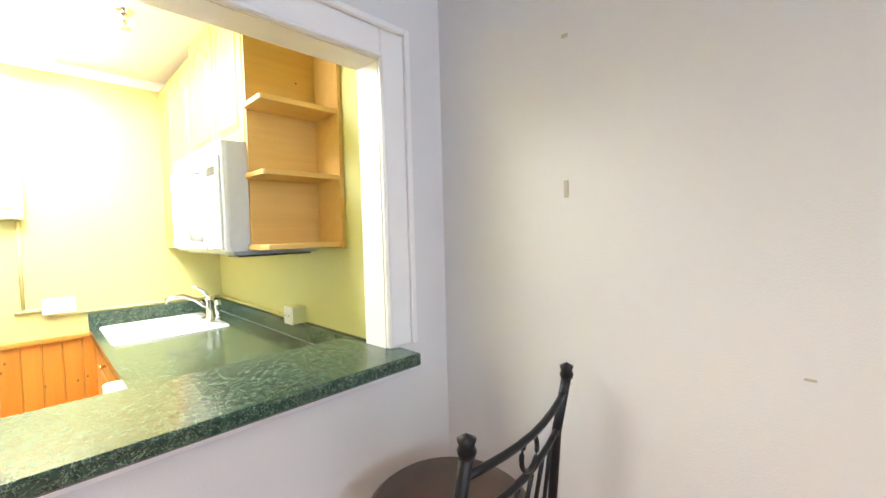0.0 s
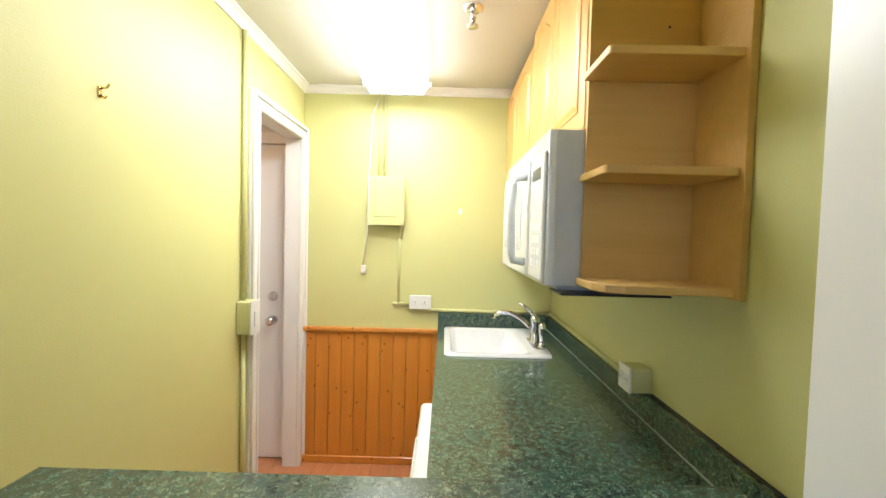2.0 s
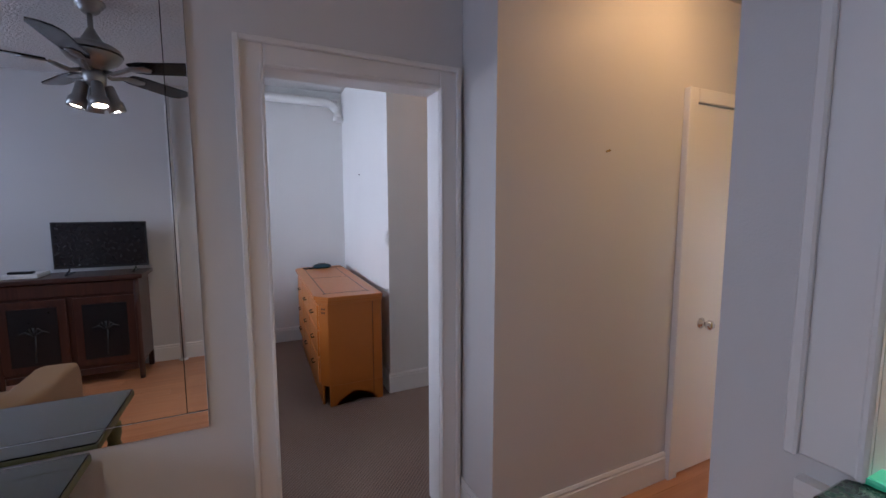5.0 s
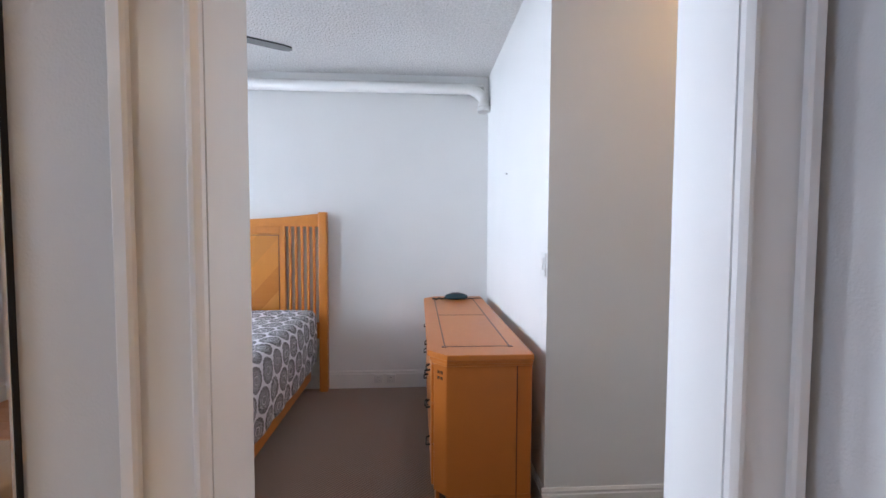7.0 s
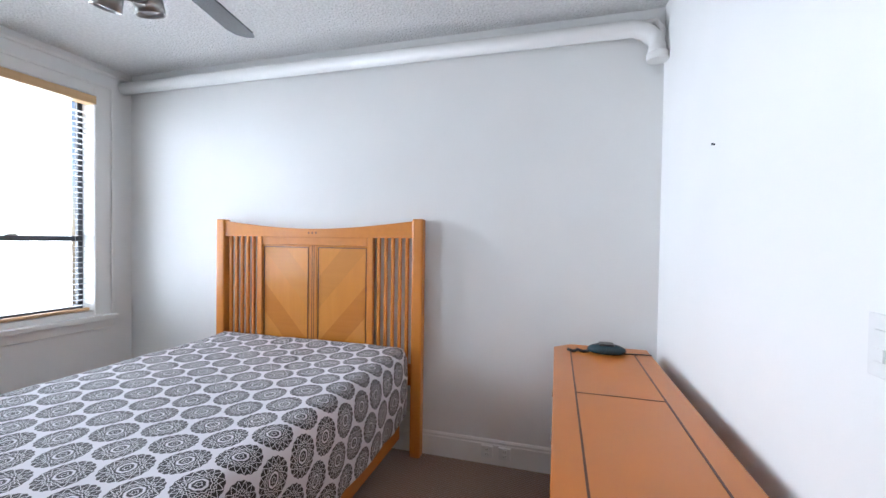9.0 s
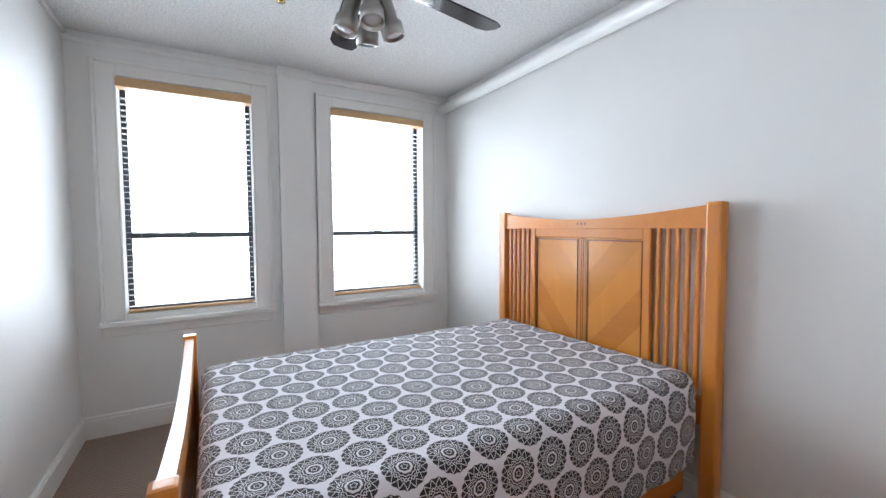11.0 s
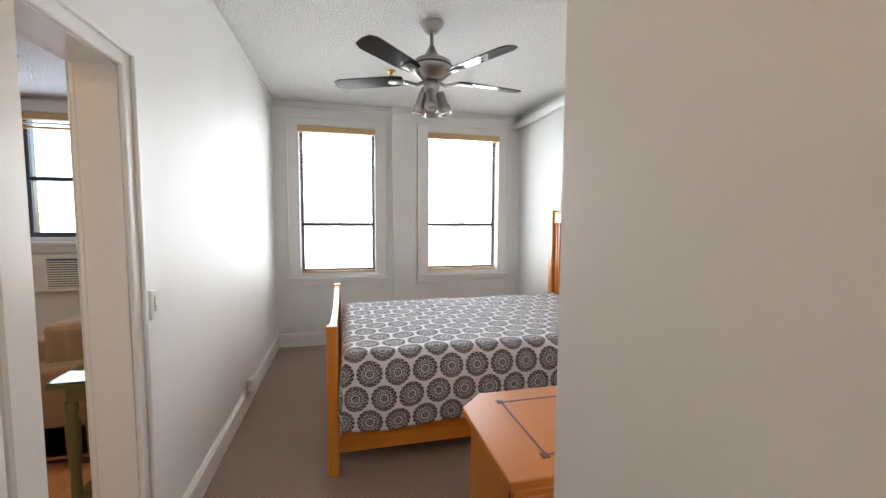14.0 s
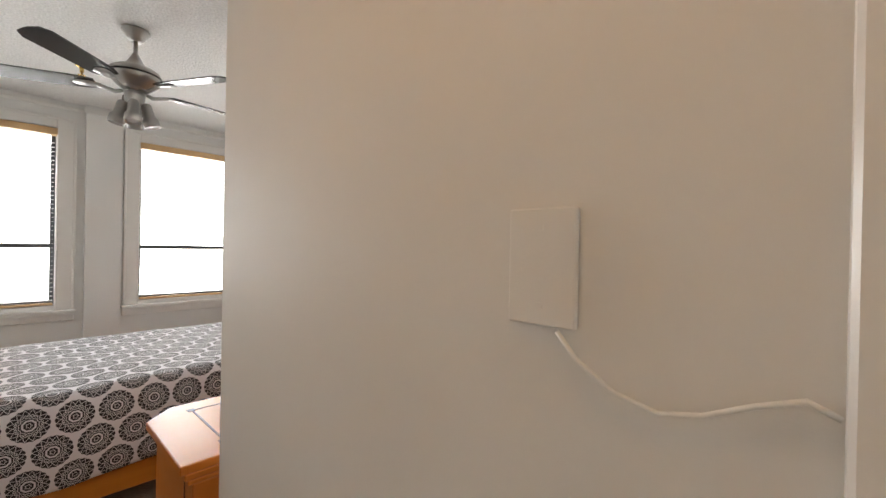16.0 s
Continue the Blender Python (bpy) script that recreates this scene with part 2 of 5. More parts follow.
LIME_PLASTIC = paint("painted_over_plastic", (0.615, 0.605, 0.28), 0.4, 0.03, 0.05)
CHROME = plain("chrome", (0.78, 0.78, 0.80), 0.12, 1.0)
NICKEL = plain("brushed_nickel", (0.42, 0.41, 0.39), 0.32, 1.0)
BRASS = plain("brass", (0.70, 0.50, 0.18), 0.25, 1.0)
BLACK = plain("black_plastic", (0.012, 0.012, 0.014), 0.3)
BLADE = plain("black_lacquer_blade", (0.016, 0.014, 0.015), 0.12)
IRON = plain("black_iron", (0.02, 0.02, 0.022), 0.4, 0.6)
SASH = plain("dark_sash_paint", (0.035, 0.04, 0.045), 0.4)
CAULK = plain("pale_caulk", (0.30, 0.33, 0.28), 0.5)
SLAT = plain("white_blind_slat", (0.80, 0.80, 0.78), 0.35)
BROWN_SEAT = plain("brown_vinyl", (0.10, 0.06, 0.04), 0.45)
SUEDE_PALE = plain("scuffed_plaster", (0.50, 0.46, 0.36), 0.8)
SUEDE = paint("tan_suede", (0.25, 0.155, 0.085), 0.9, 0.08, 0.3, 160)
OLIVE = paint("olive_distressed_paint", (0.15, 0.145, 0.05), 0.45, 0.2, 0.2, 60)
GLASS = glass("clear_glass")
CLOTH = medallion("medallion_print_cotton")
TUBE = plain("lit_diffuser", (1.0, 0.98, 0.92), 0.5, 0.0, 0.0, 26.0)
TUBE_SIDE = plain("lit_diffuser_side", (1.0, 0.98, 0.92), 0.5, 0.0, 0.0, 5.0)
BULB = plain("lit_bulb", (1.0, 0.82, 0.55), 0.3, 0.0, 0.0, 240.0)
BULB_OFF = plain("frosted_bulb", (0.6, 0.6, 0.6), 0.25)
MIRROR = plain("silvered_mirror", (0.90, 0.92, 0.93), 0.01, 1.0, 0.0)
MIRROR.node_tree.nodes["Principled BSDF"].inputs["Roughness"].default_value = 0.0
for link in list(MIRROR.node_tree.links):
    if link.to_socket.name == "Roughness":
        MIRROR.node_tree.links.remove(link)
TEAL = plain("teal_plastic", (0.02, 0.055, 0.07), 0.25)
GLOWGREEN = plain("green_plastic", (0.10, 0.75, 0.40), 0.3)
FABRIC_GREY = plain("grey_lining", (0.10, 0.10, 0.11), 0.9)


# ---- building helpers ----
def mesh_object(name, bm, mats, root=None, smooth=False):
    me = bpy.data.meshes.new(name)
    if root is not None:
        bmesh.ops.translate(bm, verts=bm.verts, vec=-Vector(world_of(root)))
    bm.to_mesh(me)
    bm.free()
    for mt in (mats if isinstance(mats, (list, tuple)) else [mats]):
        me.materials.append(mt)
    if smooth:
        for p in me.polygons:
            p.use_smooth = True
    ob = new(name, me)
    if root is not None:
        ob.parent = root
    return ob


def world_of(ob):
    place = Vector((0, 0, 0))
    while ob is not None:
        place += ob.location
        ob = ob.parent
    return place


def add_box(bm, lo, hi, bevel=0.0, mat=0, segs=1):
    verts = [bm.verts.new((x, y, z)) for x in (lo[0], hi[0]) for y in (lo[1], hi[1]) for z in (lo[2], hi[2])]
    quads = ((0, 1, 3, 2), (4, 6, 7, 5), (0, 4, 5, 1), (2, 3, 7, 6), (0, 2, 6, 4), (1, 5, 7, 3))
    faces = [bm.faces.new([verts[i] for i in q]) for q in quads]
    for fc in faces:
        fc.material_index = mat
    if bevel:
        edges = {e for fc in faces for e in fc.edges}
        bmesh.ops.bevel(bm, geom=list(edges), offset=bevel, segments=segs, affect="EDGES", profile=0.6)


def box(name, lo, hi, mat, root=None, bevel=0.004, segs=1):
    bm = bmesh.new()
    lo, hi = [min(a, b) for a, b in zip(lo, hi)], [max(a, b) for a, b in zip(lo, hi)]
    add_box(bm, lo, hi, bevel, 0, segs)
    return mesh_object(name, bm, mat, root)


def root_at(name, place):
    ob = new(name)
    ob.location = place
    return ob


def lathe(bm, profile, centre, axis="Z", steps=24):
    """Turn (radius, height) pairs about an axis through centre."""
    rings = []
    for r, h in profile:
        ring = []
        for k in range(steps):
            a = 2 * math.pi * k / steps
            p = {"Z": (r * math.cos(a), r * math.sin(a), h), "X": (h, r * math.cos(a), r * math.sin(a)), "Y": (r * math.sin(a), h, r * math.cos(a))}[axis]
            ring.append(bm.verts.new(Vector(centre) + Vector(p)))
        rings.append(ring)
    for a, b in zip(rings, rings[1:]):
        for k in range(steps):
            bm.faces.new((a[k], a[(k + 1) % steps], b[(k + 1) % steps], b[k]))
    for ring, flip in ((rings[0], True), (rings[-1], False)):
        bm.faces.new(list(reversed(ring)) if flip else ring)


def turned(name, profile, centre, mat, root=None, axis="Z", steps=24):
    bm = bmesh.new()
    lathe(bm, profile, centre, axis, steps)
    bmesh.ops.recalc_face_normals(bm, faces=bm.faces)
    ob = mesh_object(name, bm, mat, root)
    for p in ob.data.polygons:
        p.use_smooth = len(p.vertices) == 4
    return ob


def sweep(bm, points, radius, steps=10):
    """A round bar along a line of points; radius may be a list."""
    pts = [Vector(p) for p in points]
    rings = []
    for i, p in enumerate(pts):
        d = (pts[min(i + 1, len(pts) - 1)] - pts[max(i - 1, 0)]).normalized()
        side = d.cross(Vector((0, 0, 1)) if abs(d.z) < 0.9 else Vector((1, 0, 0))).normalized()
        up = side.cross(d)
        r = radius[i] if isinstance(radius, (list, tuple)) else radius
        rings.append([bm.verts.new(p + r * (math.cos(2 * math.pi * k / steps) * side + math.sin(2 * math.pi * k / steps) * up)) for k in range(steps)])
    for a, b in zip(rings, rings[1:]):
        for k in range(steps):
            bm.faces.new((a[k], a[(k + 1) % steps], b[(k + 1) % steps], b[k]))
    bm.faces.new(list(reversed(rings[0])))
    bm.faces.new(rings[-1])


def bar(name, points, radius, mat, root=None, steps=10):
    bm = bmesh.new()
    sweep(bm, points, radius, steps)
    bmesh.ops.recalc_face_normals(bm, faces=bm.faces)
    return mesh_object(name, bm, mat, root, True)


def prism(bm, outline, z0, z1, mat=0, bevel=0.0):
    """An upright prism over an outline of (x, y)."""
    a = [bm.verts.new((x, y, z0)) for x, y in outline]
    b = [bm.verts.new((x, y, z1)) for x, y in outline]
    n = len(outline)
    faces = [bm.faces.new(list(reversed(a))), bm.faces.new(b)]
    faces += [bm.faces.new((a[k], a[(k + 1) % n], b[(k + 1) % n], b[k])) for k in range(n)]
    for fc in faces:
        fc.material_index = mat
    if bevel:
        bmesh.ops.bevel(bm, geom=list({e for fc in faces for e in fc.edges}), offset=bevel, segments=1, affect="EDGES", profile=0.6)


def arc(a0, a1, steps):
    return [a0 + (a1 - a0) * k / steps for k in range(steps + 1)]


def wall(name, axis, p0, p1, us, vs, mats, holes=()):
    """A wall from p0 to p1 along its thickness axis, over us = (from, to) along and vs = (from, to) up, with holes (u0, u1, v0, v1)
    right through. mats: the low side, the high side, the reveals."""
    bm = bmesh.new()
    ug = sorted({*us, *(u for h in holes for u in h[:2])})
    vg = sorted({*vs, *(v for h in holes for v in h[2:])})
    solid = [[not any(h[0] < (ug[i] + ug[i + 1]) / 2 < h[1] and h[2] < (vg[j] + vg[j + 1]) / 2 < h[3] for h in holes)
              for j in range(len(vg) - 1)] for i in range(len(ug) - 1)]
    cache = {}

    def vert(p, u, v):
        if (p, u, v) not in cache:
            cache[p, u, v] = bm.verts.new((p, u, v) if axis == "x" else (u, p, v))
        return cache[p, u, v]

    def face(points, mat):
        bm.faces.new([vert(*p) for p in points]).material_index = mat

    for i in range(len(ug) - 1):
        for j in range(len(vg) - 1):
            if not solid[i][j]:
                continue
            u0, u1, v0, v1 = ug[i], ug[i + 1], vg[j], vg[j + 1]
            for p, mat in ((p0, 0), (p1, 1)):
                face([(p, u0, v0), (p, u1, v0), (p, u1, v1), (p, u0, v1)], mat)
            for di, dj, a, b in ((-1, 0, (u0, v0), (u0, v1)), (1, 0, (u1, v0), (u1, v1)), (0, -1, (u0, v0), (u1, v0)), (0, 1, (u0, v1), (u1, v1))):
                ii, jj = i + di, j + dj
                if not (0 <= ii < len(ug) - 1 and 0 <= jj < len(vg) - 1 and solid[ii][jj]):
                    face([(p0, *a), (p1, *a), (p1, *b), (p0, *b)], 2)
    bmesh.ops.recalc_face_normals(bm, faces=bm.faces)
    return tagged(mesh_object(name, bm, mats), kind="structure")


def slab(name, lo, hi, mat):
    return tagged(box(name, lo, hi, mat, None, 0.0), kind="structure")


def moulding(name, profile, a, b, out, mat, root=None):
    """A strip with the section profile [(out, up), ...] from point a to point b; out: the way it stands off its wall."""
    bm = bmesh.new()
    rings = []
    for end in (a, b):
        rings.append([bm.verts.new(Vector(end) + Vector(out) * o + Vector((0, 0, 1)) * u) for o, u in profile])
    n = len(profile)
    for k in range(n):
        bm.faces.new((rings[0][k], rings[0][(k + 1) % n], rings[1][(k + 1) % n], rings[1][k]))
    bm.faces.new(rings[0])
    bm.faces.new(list(reversed(rings[1])))
    bmesh.ops.recalc_face_normals(bm, faces=bm.faces)
    return mesh_object(name, bm, mat, root)


def casing(name, axis, face, out, u0, u1, top, width, mat, label="", bottom=0.0, head=None, inner=True):
    """Door or window casing round an opening u0..u1 up to top: two uprights and a head, stepped outwards."""
    rt = root_at(name, (face, u0, bottom) if axis == "x" else (u0, face, bottom))
    t = out

    def piece(nm, ua, ub, va, vb, d0, d1, bev=0.004):
        lo, hi = ((face + t * d0, ua, va), (face + t * d1, ub, vb)) if axis == "x" else ((ua, face + t * d0, va), (ub, face + t * d1, vb))
        return box(nm, lo, hi, mat, rt, bev)

    bead = 0.022
    head = head or width
    for s, a, b in ((-1, u0 - width, u0), (1, u1, u1 + width)):
        piece("upright", a, b, bottom, top + head, 0.0, 0.018)
        outer = (a, a + bead) if s < 0 else (b - bead, b)
        edge_bead = (b - 0.014, b + 0.0) if s < 0 else (a, a + 0.014)
        piece("outer_bead", *outer, bottom, top + head, 0.018, 0.034)
        if inner:
            piece("inner_bead", *edge_bead, bottom, top + 0.014, 0.018, 0.026)
    piece("head", u0, u1, top, top + head, 0.0, 0.018)
    piece("head_bead", u0 - width + bead, u1 + width - bead, top + head - bead, top + head, 0.018, 0.036)
    if inner:
        piece("head_inner_bead", u0, u1, top, top + 0.014, 0.018, 0.026)
    return tagged(rt, label or "white painted wooden door casing with stepped moulding", "casing", kind="structure")


def baseboard(name, a, b, out, h=0.16, mat=None):
    prof = [(0.0, 0.0), (0.016, 0.0), (0.016, h - 0.03), (0.011, h - 0.026), (0.011, h - 0.018), (0.014, h - 0.012), (0.006, h), (0.0, h)]
    return tagged(moulding(name, prof, a, b, out, mat or TRIM), "white painted baseboard with a moulded top", "baseboard", kind="structure")


# ---- structure ----
BC, KC, LC, HC = 2.835, 2.43, 2.70, 2.62   # ceilings: bedroom, kitchen, living room, hall
HX = 0.30                              # hall side wall
KX0, KX1, KY1 = 1.27, 2.885, 3.90       # kitchen inside faces
PY0, PY1 = 1.807, 1.92                # pass-through wall
EX = 3.045                              # living room's east wall
BW, BS = -3.13, -2.30                  # bedroom west and south inside faces
BLX, BLY = -1.375, 1.825               # closet block corner
DY0, DY1, DH = 0.92, 1.645, 2.05        # bedroom door opening
KD0, KD1, KDH = 3.24, 3.82, 2.08       # kitchen door opening

slab("floor", (-0.02, -2.45, -0.12), (3.2, 4.05, -0.012), FABRIC_GREY)
slab("carpet_floor", (-3.3, -2.45, -0.12), (-0.02, 3.95, 0.0), CARPET)
slab("ceiling_bedroom", (-3.3, -2.45, BC), (-0.08, 3.95, BC + 0.1), POPCORN)
slab("ceiling_living", (-0.08, -2.45, LC), (3.2, PY1, LC + 0.1), POPCORN)
slab("wall_over_hall", (HX, PY0 + 0.02, HC), (KX0 - 0.095, PY0 + 0.048, LC), LIVING_WALL)
slab("ceiling_kitchen", (KX0, PY1, KC), (3.2, 4.05, KC + 0.1), CEIL)
slab("ceiling_hall", (HX, PY0 + 0.05, HC), (KX0 - 0.09, 4.05, HC + 0.1), CEIL)

WIN = [(-1.265, -0.405, 0.865, 2.565), (-2.83, -1.915, 0.865, 2.565)]
LWIN = (0.75, 2.25, 1.30, 2.55)
wall("wall_south", "y", BS - 0.2, BS, (-3.3, -0.078), (0, BC), (LIVING_WALL, WHITE_WALL, TRIM), WIN)
wall("wall_south_living", "y", BS - 0.2, BS, (-0.078, 3.2), (0, LC), (LIVING_WALL, LIVING_WALL, TRIM), [LWIN])
wall("wall_west", "x", BW - 0.14, BW, (BS, BLY), (0, BC), (WHITE_WALL, WHITE_WALL, WHITE_WALL))
wall("wall_closet_south", "y", BLY, BLY + 0.1, (BW, BLX), (0, BC), (WHITE_WALL, WHITE_WALL, WHITE_WALL))
wall("wall_closet_east", "x", BLX - 0.1, BLX, (BLY + 0.1, 3.80), (0, BC), (WHITE_WALL, WHITE_WALL, WHITE_WALL))
wall("wall_bedroom_door", "x", -0.128, 0.0, (BS, 3.80), (0, BC), (WHITE_WALL, LIVING_WALL, TRIM), [(DY0, DY1, 0, DH)])
wall("wall_corridor_end", "y", 3.80, 3.92, (-1.47, 0.0), (0, BC), (WHITE_WALL, WHITE_WALL, WHITE_WALL))
wall("wall_hall_west", "x", 0.004, HX, (1.765, 3.92), (0, LC), (LIVING_WALL, LIVING_WALL, LIVING_WALL), [])
wall("wall_east", "x", EX, EX + 0.14, (BS, PY0), (0, LC), (LIVING_WALL, LIVING_WALL, LIVING_WALL))
wall("wall_kitchen_east", "x", KX1, KX1 + 0.14, (PY1, KY1), (0, KC), (LIME, LIME, LIME))
wall("wall_kitchen_north", "y", KY1, KY1 + 0.14, (KX0 - 0.09, 3.05), (0, KC), (LIME, LIME, LIME))
wall("wall_hall_north", "y", 3.92, 4.04, (HX, KX0 - 0.09), (0, HC), (LIVING_WALL, LIVING_WALL, LIVING_WALL))
wall("wall_kitchen_west", "x", KX0 - 0.09, KX0, (PY1, KY1), (0, HC + 0.1), (LIVING_WALL, LIME, TRIM), [(KD0, KD1, 0, KDH)])
# the corridor is narrower than the bedroom: its east wall ends in a jamb opposite the closet block
slab("wall_corridor_east", (-0.435, 1.90, 0.0), (-0.130, 3.80, BC), WHITE_WALL)
stub = root_at("corridor_jamb_trim", (-0.44, 1.98, 0))
box("jamb", (-0.457, 1.897, 0), (-0.435, 1.962, BC - 0.002), TRIM, stub, 0.004)
box("casing", (-0.447, 1.975, 0), (-0.435, 2.065, BC - 0.002), TRIM, stub, 0.003)
for ya in (1.978, 2.045):
    box("bead", (-0.461, ya, 0), (-0.447, ya + 0.018, BC - 0.002), TRIM, stub, 0.005, 2)
tagged(stub, "white painted jamb and casing at the corridor opening", "casing", kind="structure")
JX0, JX1, JZ0, JZ1 = 1.438, 2.755, 1.008, 1.995
wall("wall_pass_through", "y", PY0, PY1, (KX0 - 0.095, 3.19), (0, LC), (LIVING_WALL, LIME, TRIM), [(JX0, JX1, JZ0, JZ1)])

casing("pass_through_casing", "y", PY0, -1, JX0, JX1, JZ1, 0.115, TRIM, "white painted wooden casing round the kitchen pass-through", bottom=1.052)
casing("door_casing_living", "x", 0.0, 1, DY0, DY1, DH, 0.10, TRIM)
casing("door_casing_bedroom", "x", -0.128, -1, DY0 - 0.004, DY1 + 0.004, DH + 0.004, 0.07, TRIM, inner=False)
casing("door_casing_kitchen", "x", KX0, 1, KD0, KD1, KDH, 0.078, TRIM)
for n, (a, b, out) in enumerate((
        ((-0.128, BS, 0), (-0.128, DY0 - 0.072, 0), (-1, 0, 0)), ((-0.128, DY1 + 0.072, 0), (-0.128, 1.895, 0), (-1, 0, 0)), ((-0.435, 2.07, 0), (-0.435, 3.80, 0), (-1, 0, 0)),
        ((BW, BS, 0), (-0.128, BS, 0), (0, 1, 0)), ((BW, BS, 0), (BW, BLY, 0), (1, 0, 0)), ((BW, BLY, 0), (BLX, BLY, 0), (0, -1, 0)),
        ((BLX, BLY - 0.015, 0), (BLX, 3.055, 0), (1, 0, 0)), ((HX, 1.75, 0), (HX, 2.89, 0), (1, 0, 0)), ((0.0, 1.765, 0), (HX, 1.765, 0), (0, -1, 0)),
        ((0, BS, 0), (0, DY0 - 0.1, 0), (1, 0, 0)), ((EX, BS, 0), (EX, PY0, 0), (-1, 0, 0)), ((KX0 - 0.06, PY0, 0), (EX, PY0, 0), (0, -1, 0)),
        ((0, BS, 0), (EX, BS, 0), (0, 1, 0)))):
    baseboard("baseboard", a, b, out)

CROWN = [(0.0, 0.0), (0.008, 0.0), (0.012, 0.012), (0.03, 0.031), (0.042, 0.036), (0.042, 0.044), (0.0, 0.044)]
for a, b, out in (((KX0, PY1, KC - 0.044), (KX0, KY1, KC - 0.044), (1, 0, 0)), ((KX0, KY1, KC - 0.044), (KX1, KY1, KC - 0.044), (0, -1, 0))):
    tagged(moulding("crown_trim", CROWN, a, b, out, TRIM), "white painted crown moulding", "moulding", kind="structure")
PICT = [(0.0, 0.0), (0.014, 0.004), (0.02, 0.02), (0.016, 0.034), (0.0, 0.034)]
for a, b, out in (((-0.128, BS, BC - 0.036), (-0.128, 1.895, BC - 0.036), (-1, 0, 0)), ((BW, BS, BC - 0.075), (-0.128, BS, BC - 0.075), (0, 1, 0))):
    tagged(moulding("picture_trim", PICT, a, b, out, TRIM), "white painted strip under the ceiling", "moulding", kind="structure")
slab("pilaster_trim", (-1.755, BS, 0.0), (-1.47, BS + 0.055, BC - 0.002), WHITE_WALL)
slab("pilaster_cap_trim", (-1.77, BS, BC - 0.085), (-1.455, BS + 0.07, BC - 0.035), TRIM)


# ---- windows and blinds ----
def window(name, x0, x1, z0, z1, rail, label):
    rt = root_at(name, ((x0 + x1) / 2, BS, z0))
    box("sill", (x0 - 0.15, BS, z0 - 0.075), (x1 + 0.15, BS + 0.07, z0 - 0.04), TRIM, rt, 0.006, 2)
    box("apron", (x0 - 0.14, BS, z0 - 0.15), (x1 + 0.14, BS + 0.02, z0 - 0.075), TRIM, rt, 0.004)
    y0, y1 = BS - 0.15, BS - 0.11
    for a, b in ((x0, x0 + 0.035), (x1 - 0.035, x1)):
        box("stile", (a, y0, z0), (b, y1, z1), SASH, rt)
    for a, b, yo in ((z0, z0 + 0.05, 0.012), (z1 - 0.05, z1, 0.0), (rail - 0.02, rail + 0.022, 0.02)):
        box("rail", (x0 + 0.035, y0 + yo, a), (x1 - 0.035, y1 + yo, b), SASH, rt)
    box("lock", ((x0 + x1) / 2 - 0.03, y1 + 0.02, rail + 0.02), ((x0 + x1) / 2 + 0.03, y1 + 0.045, rail + 0.036), NICKEL, rt)
    for a, b in ((z0 + 0.05, rail - 0.02), (rail + 0.022, z1 - 0.05)):
        pane = box("pane", (x0 + 0.035, y0 + 0.012, a), (x1 - 0.035, y0 + 0.016, b), GLASS, rt, 0.0)
        pane.visible_shadow = False
    return tagged(rt, label, "window", kind="structure")


def blind(x0, x1, z0, z1, pitch=0.042, raised=False):
    rt = root_at("window_blind", ((x0 + x1) / 2, BS - 0.04, z0))
    y = BS - 0.04
    box("valance", (x0 - 0.005, y - 0.02, z1 - 0.072), (x1 + 0.005, y + 0.075, z1 - 0.006), TAN, rt, 0.006, 2)
    if raised:
        z0, pitch = z1 - 0.16, 0.008
    box("bottom_rail", (x0 + 0.01, y - 0.022, z0 + 0.004), (x1 - 0.01, y + 0.022, z0 + 0.026), TAN, rt, 0.005)
    base = None
    n = int((z1 - 0.09 - z0 - 0.04) / pitch)
    for k in range(n):
        z = z0 + 0.05 + k * pitch
        if base is None:
            base = box("slat", (x0 + 0.012, y - 0.02, z - 0.0013), (x1 - 0.012, y + 0.02, z + 0.0013), SLAT, rt, 0.0)
        else:
            s = new("slat", base.data)
            s.parent = rt
            s.location = (0, 0, k * pitch)
    for u in (0.12, 0.88):
        x = x0 + (x1 - x0) * u
        bar("cord", [(x, y + 0.021, z0 + 0.02), (x, y + 0.021, z1 - 0.07)], 0.001, SLAT, rt, 5)
    return tagged(rt, ("raised" if raised else "open") + " slatted window blind with a tan wooden valance", "blind", "window blinds")


for k, (x0, x1, z0, z1) in enumerate(WIN):
    casing("window_casing", "y", BS, 1, x0, x1, z1, 0.14, TRIM, "white painted wooden window casing", bottom=z0 - 0.04, head=0.105)
    window(f"window_{k + 1}", x0, x1, z0, z1, 1.436, "dark-framed double-hung sash window with bright daylight outside")
    blind(x0, x1, z0, z1)
casing("window_casing", "y", BS, 1, LWIN[0], LWIN[1], LWIN[3], 0.12, TRIM, "white painted wooden window casing", bottom=LWIN[2] - 0.04)
window("window_3", *LWIN[:2], LWIN[2], LWIN[3], 1.90, "dark-framed double-hung sash window in the living room")
blind(*LWIN, raised=True)


# ---- bedroom pipe ----
pipe = root_at("ceiling_pipe", (BW + 0.07, -0.3, BC - 0.12))
bar("run", [(BW + 0.065, BS + 0.005, BC - 0.132), (BW + 0.065, 1.645, BC - 0.132), (BW + 0.068, 1.71, BC - 0.16), (BW + 0.075, 1.75, BC - 0.205), (BW + 0.08, 1.768, BC - 0.26), (BW + 0.08, 1.773, BC - 0.31)], 0.048, TRIM, pipe, 16)
bar("branch", [(BW + 0.06, 1.69, BC - 0.11), (BW + 0.06, 1.765, BC - 0.10), (BW + 0.06, 1.795, BC - 0.15), (BW + 0.06, 1.795, BC - 0.29)], 0.02, TRIM, pipe, 10)
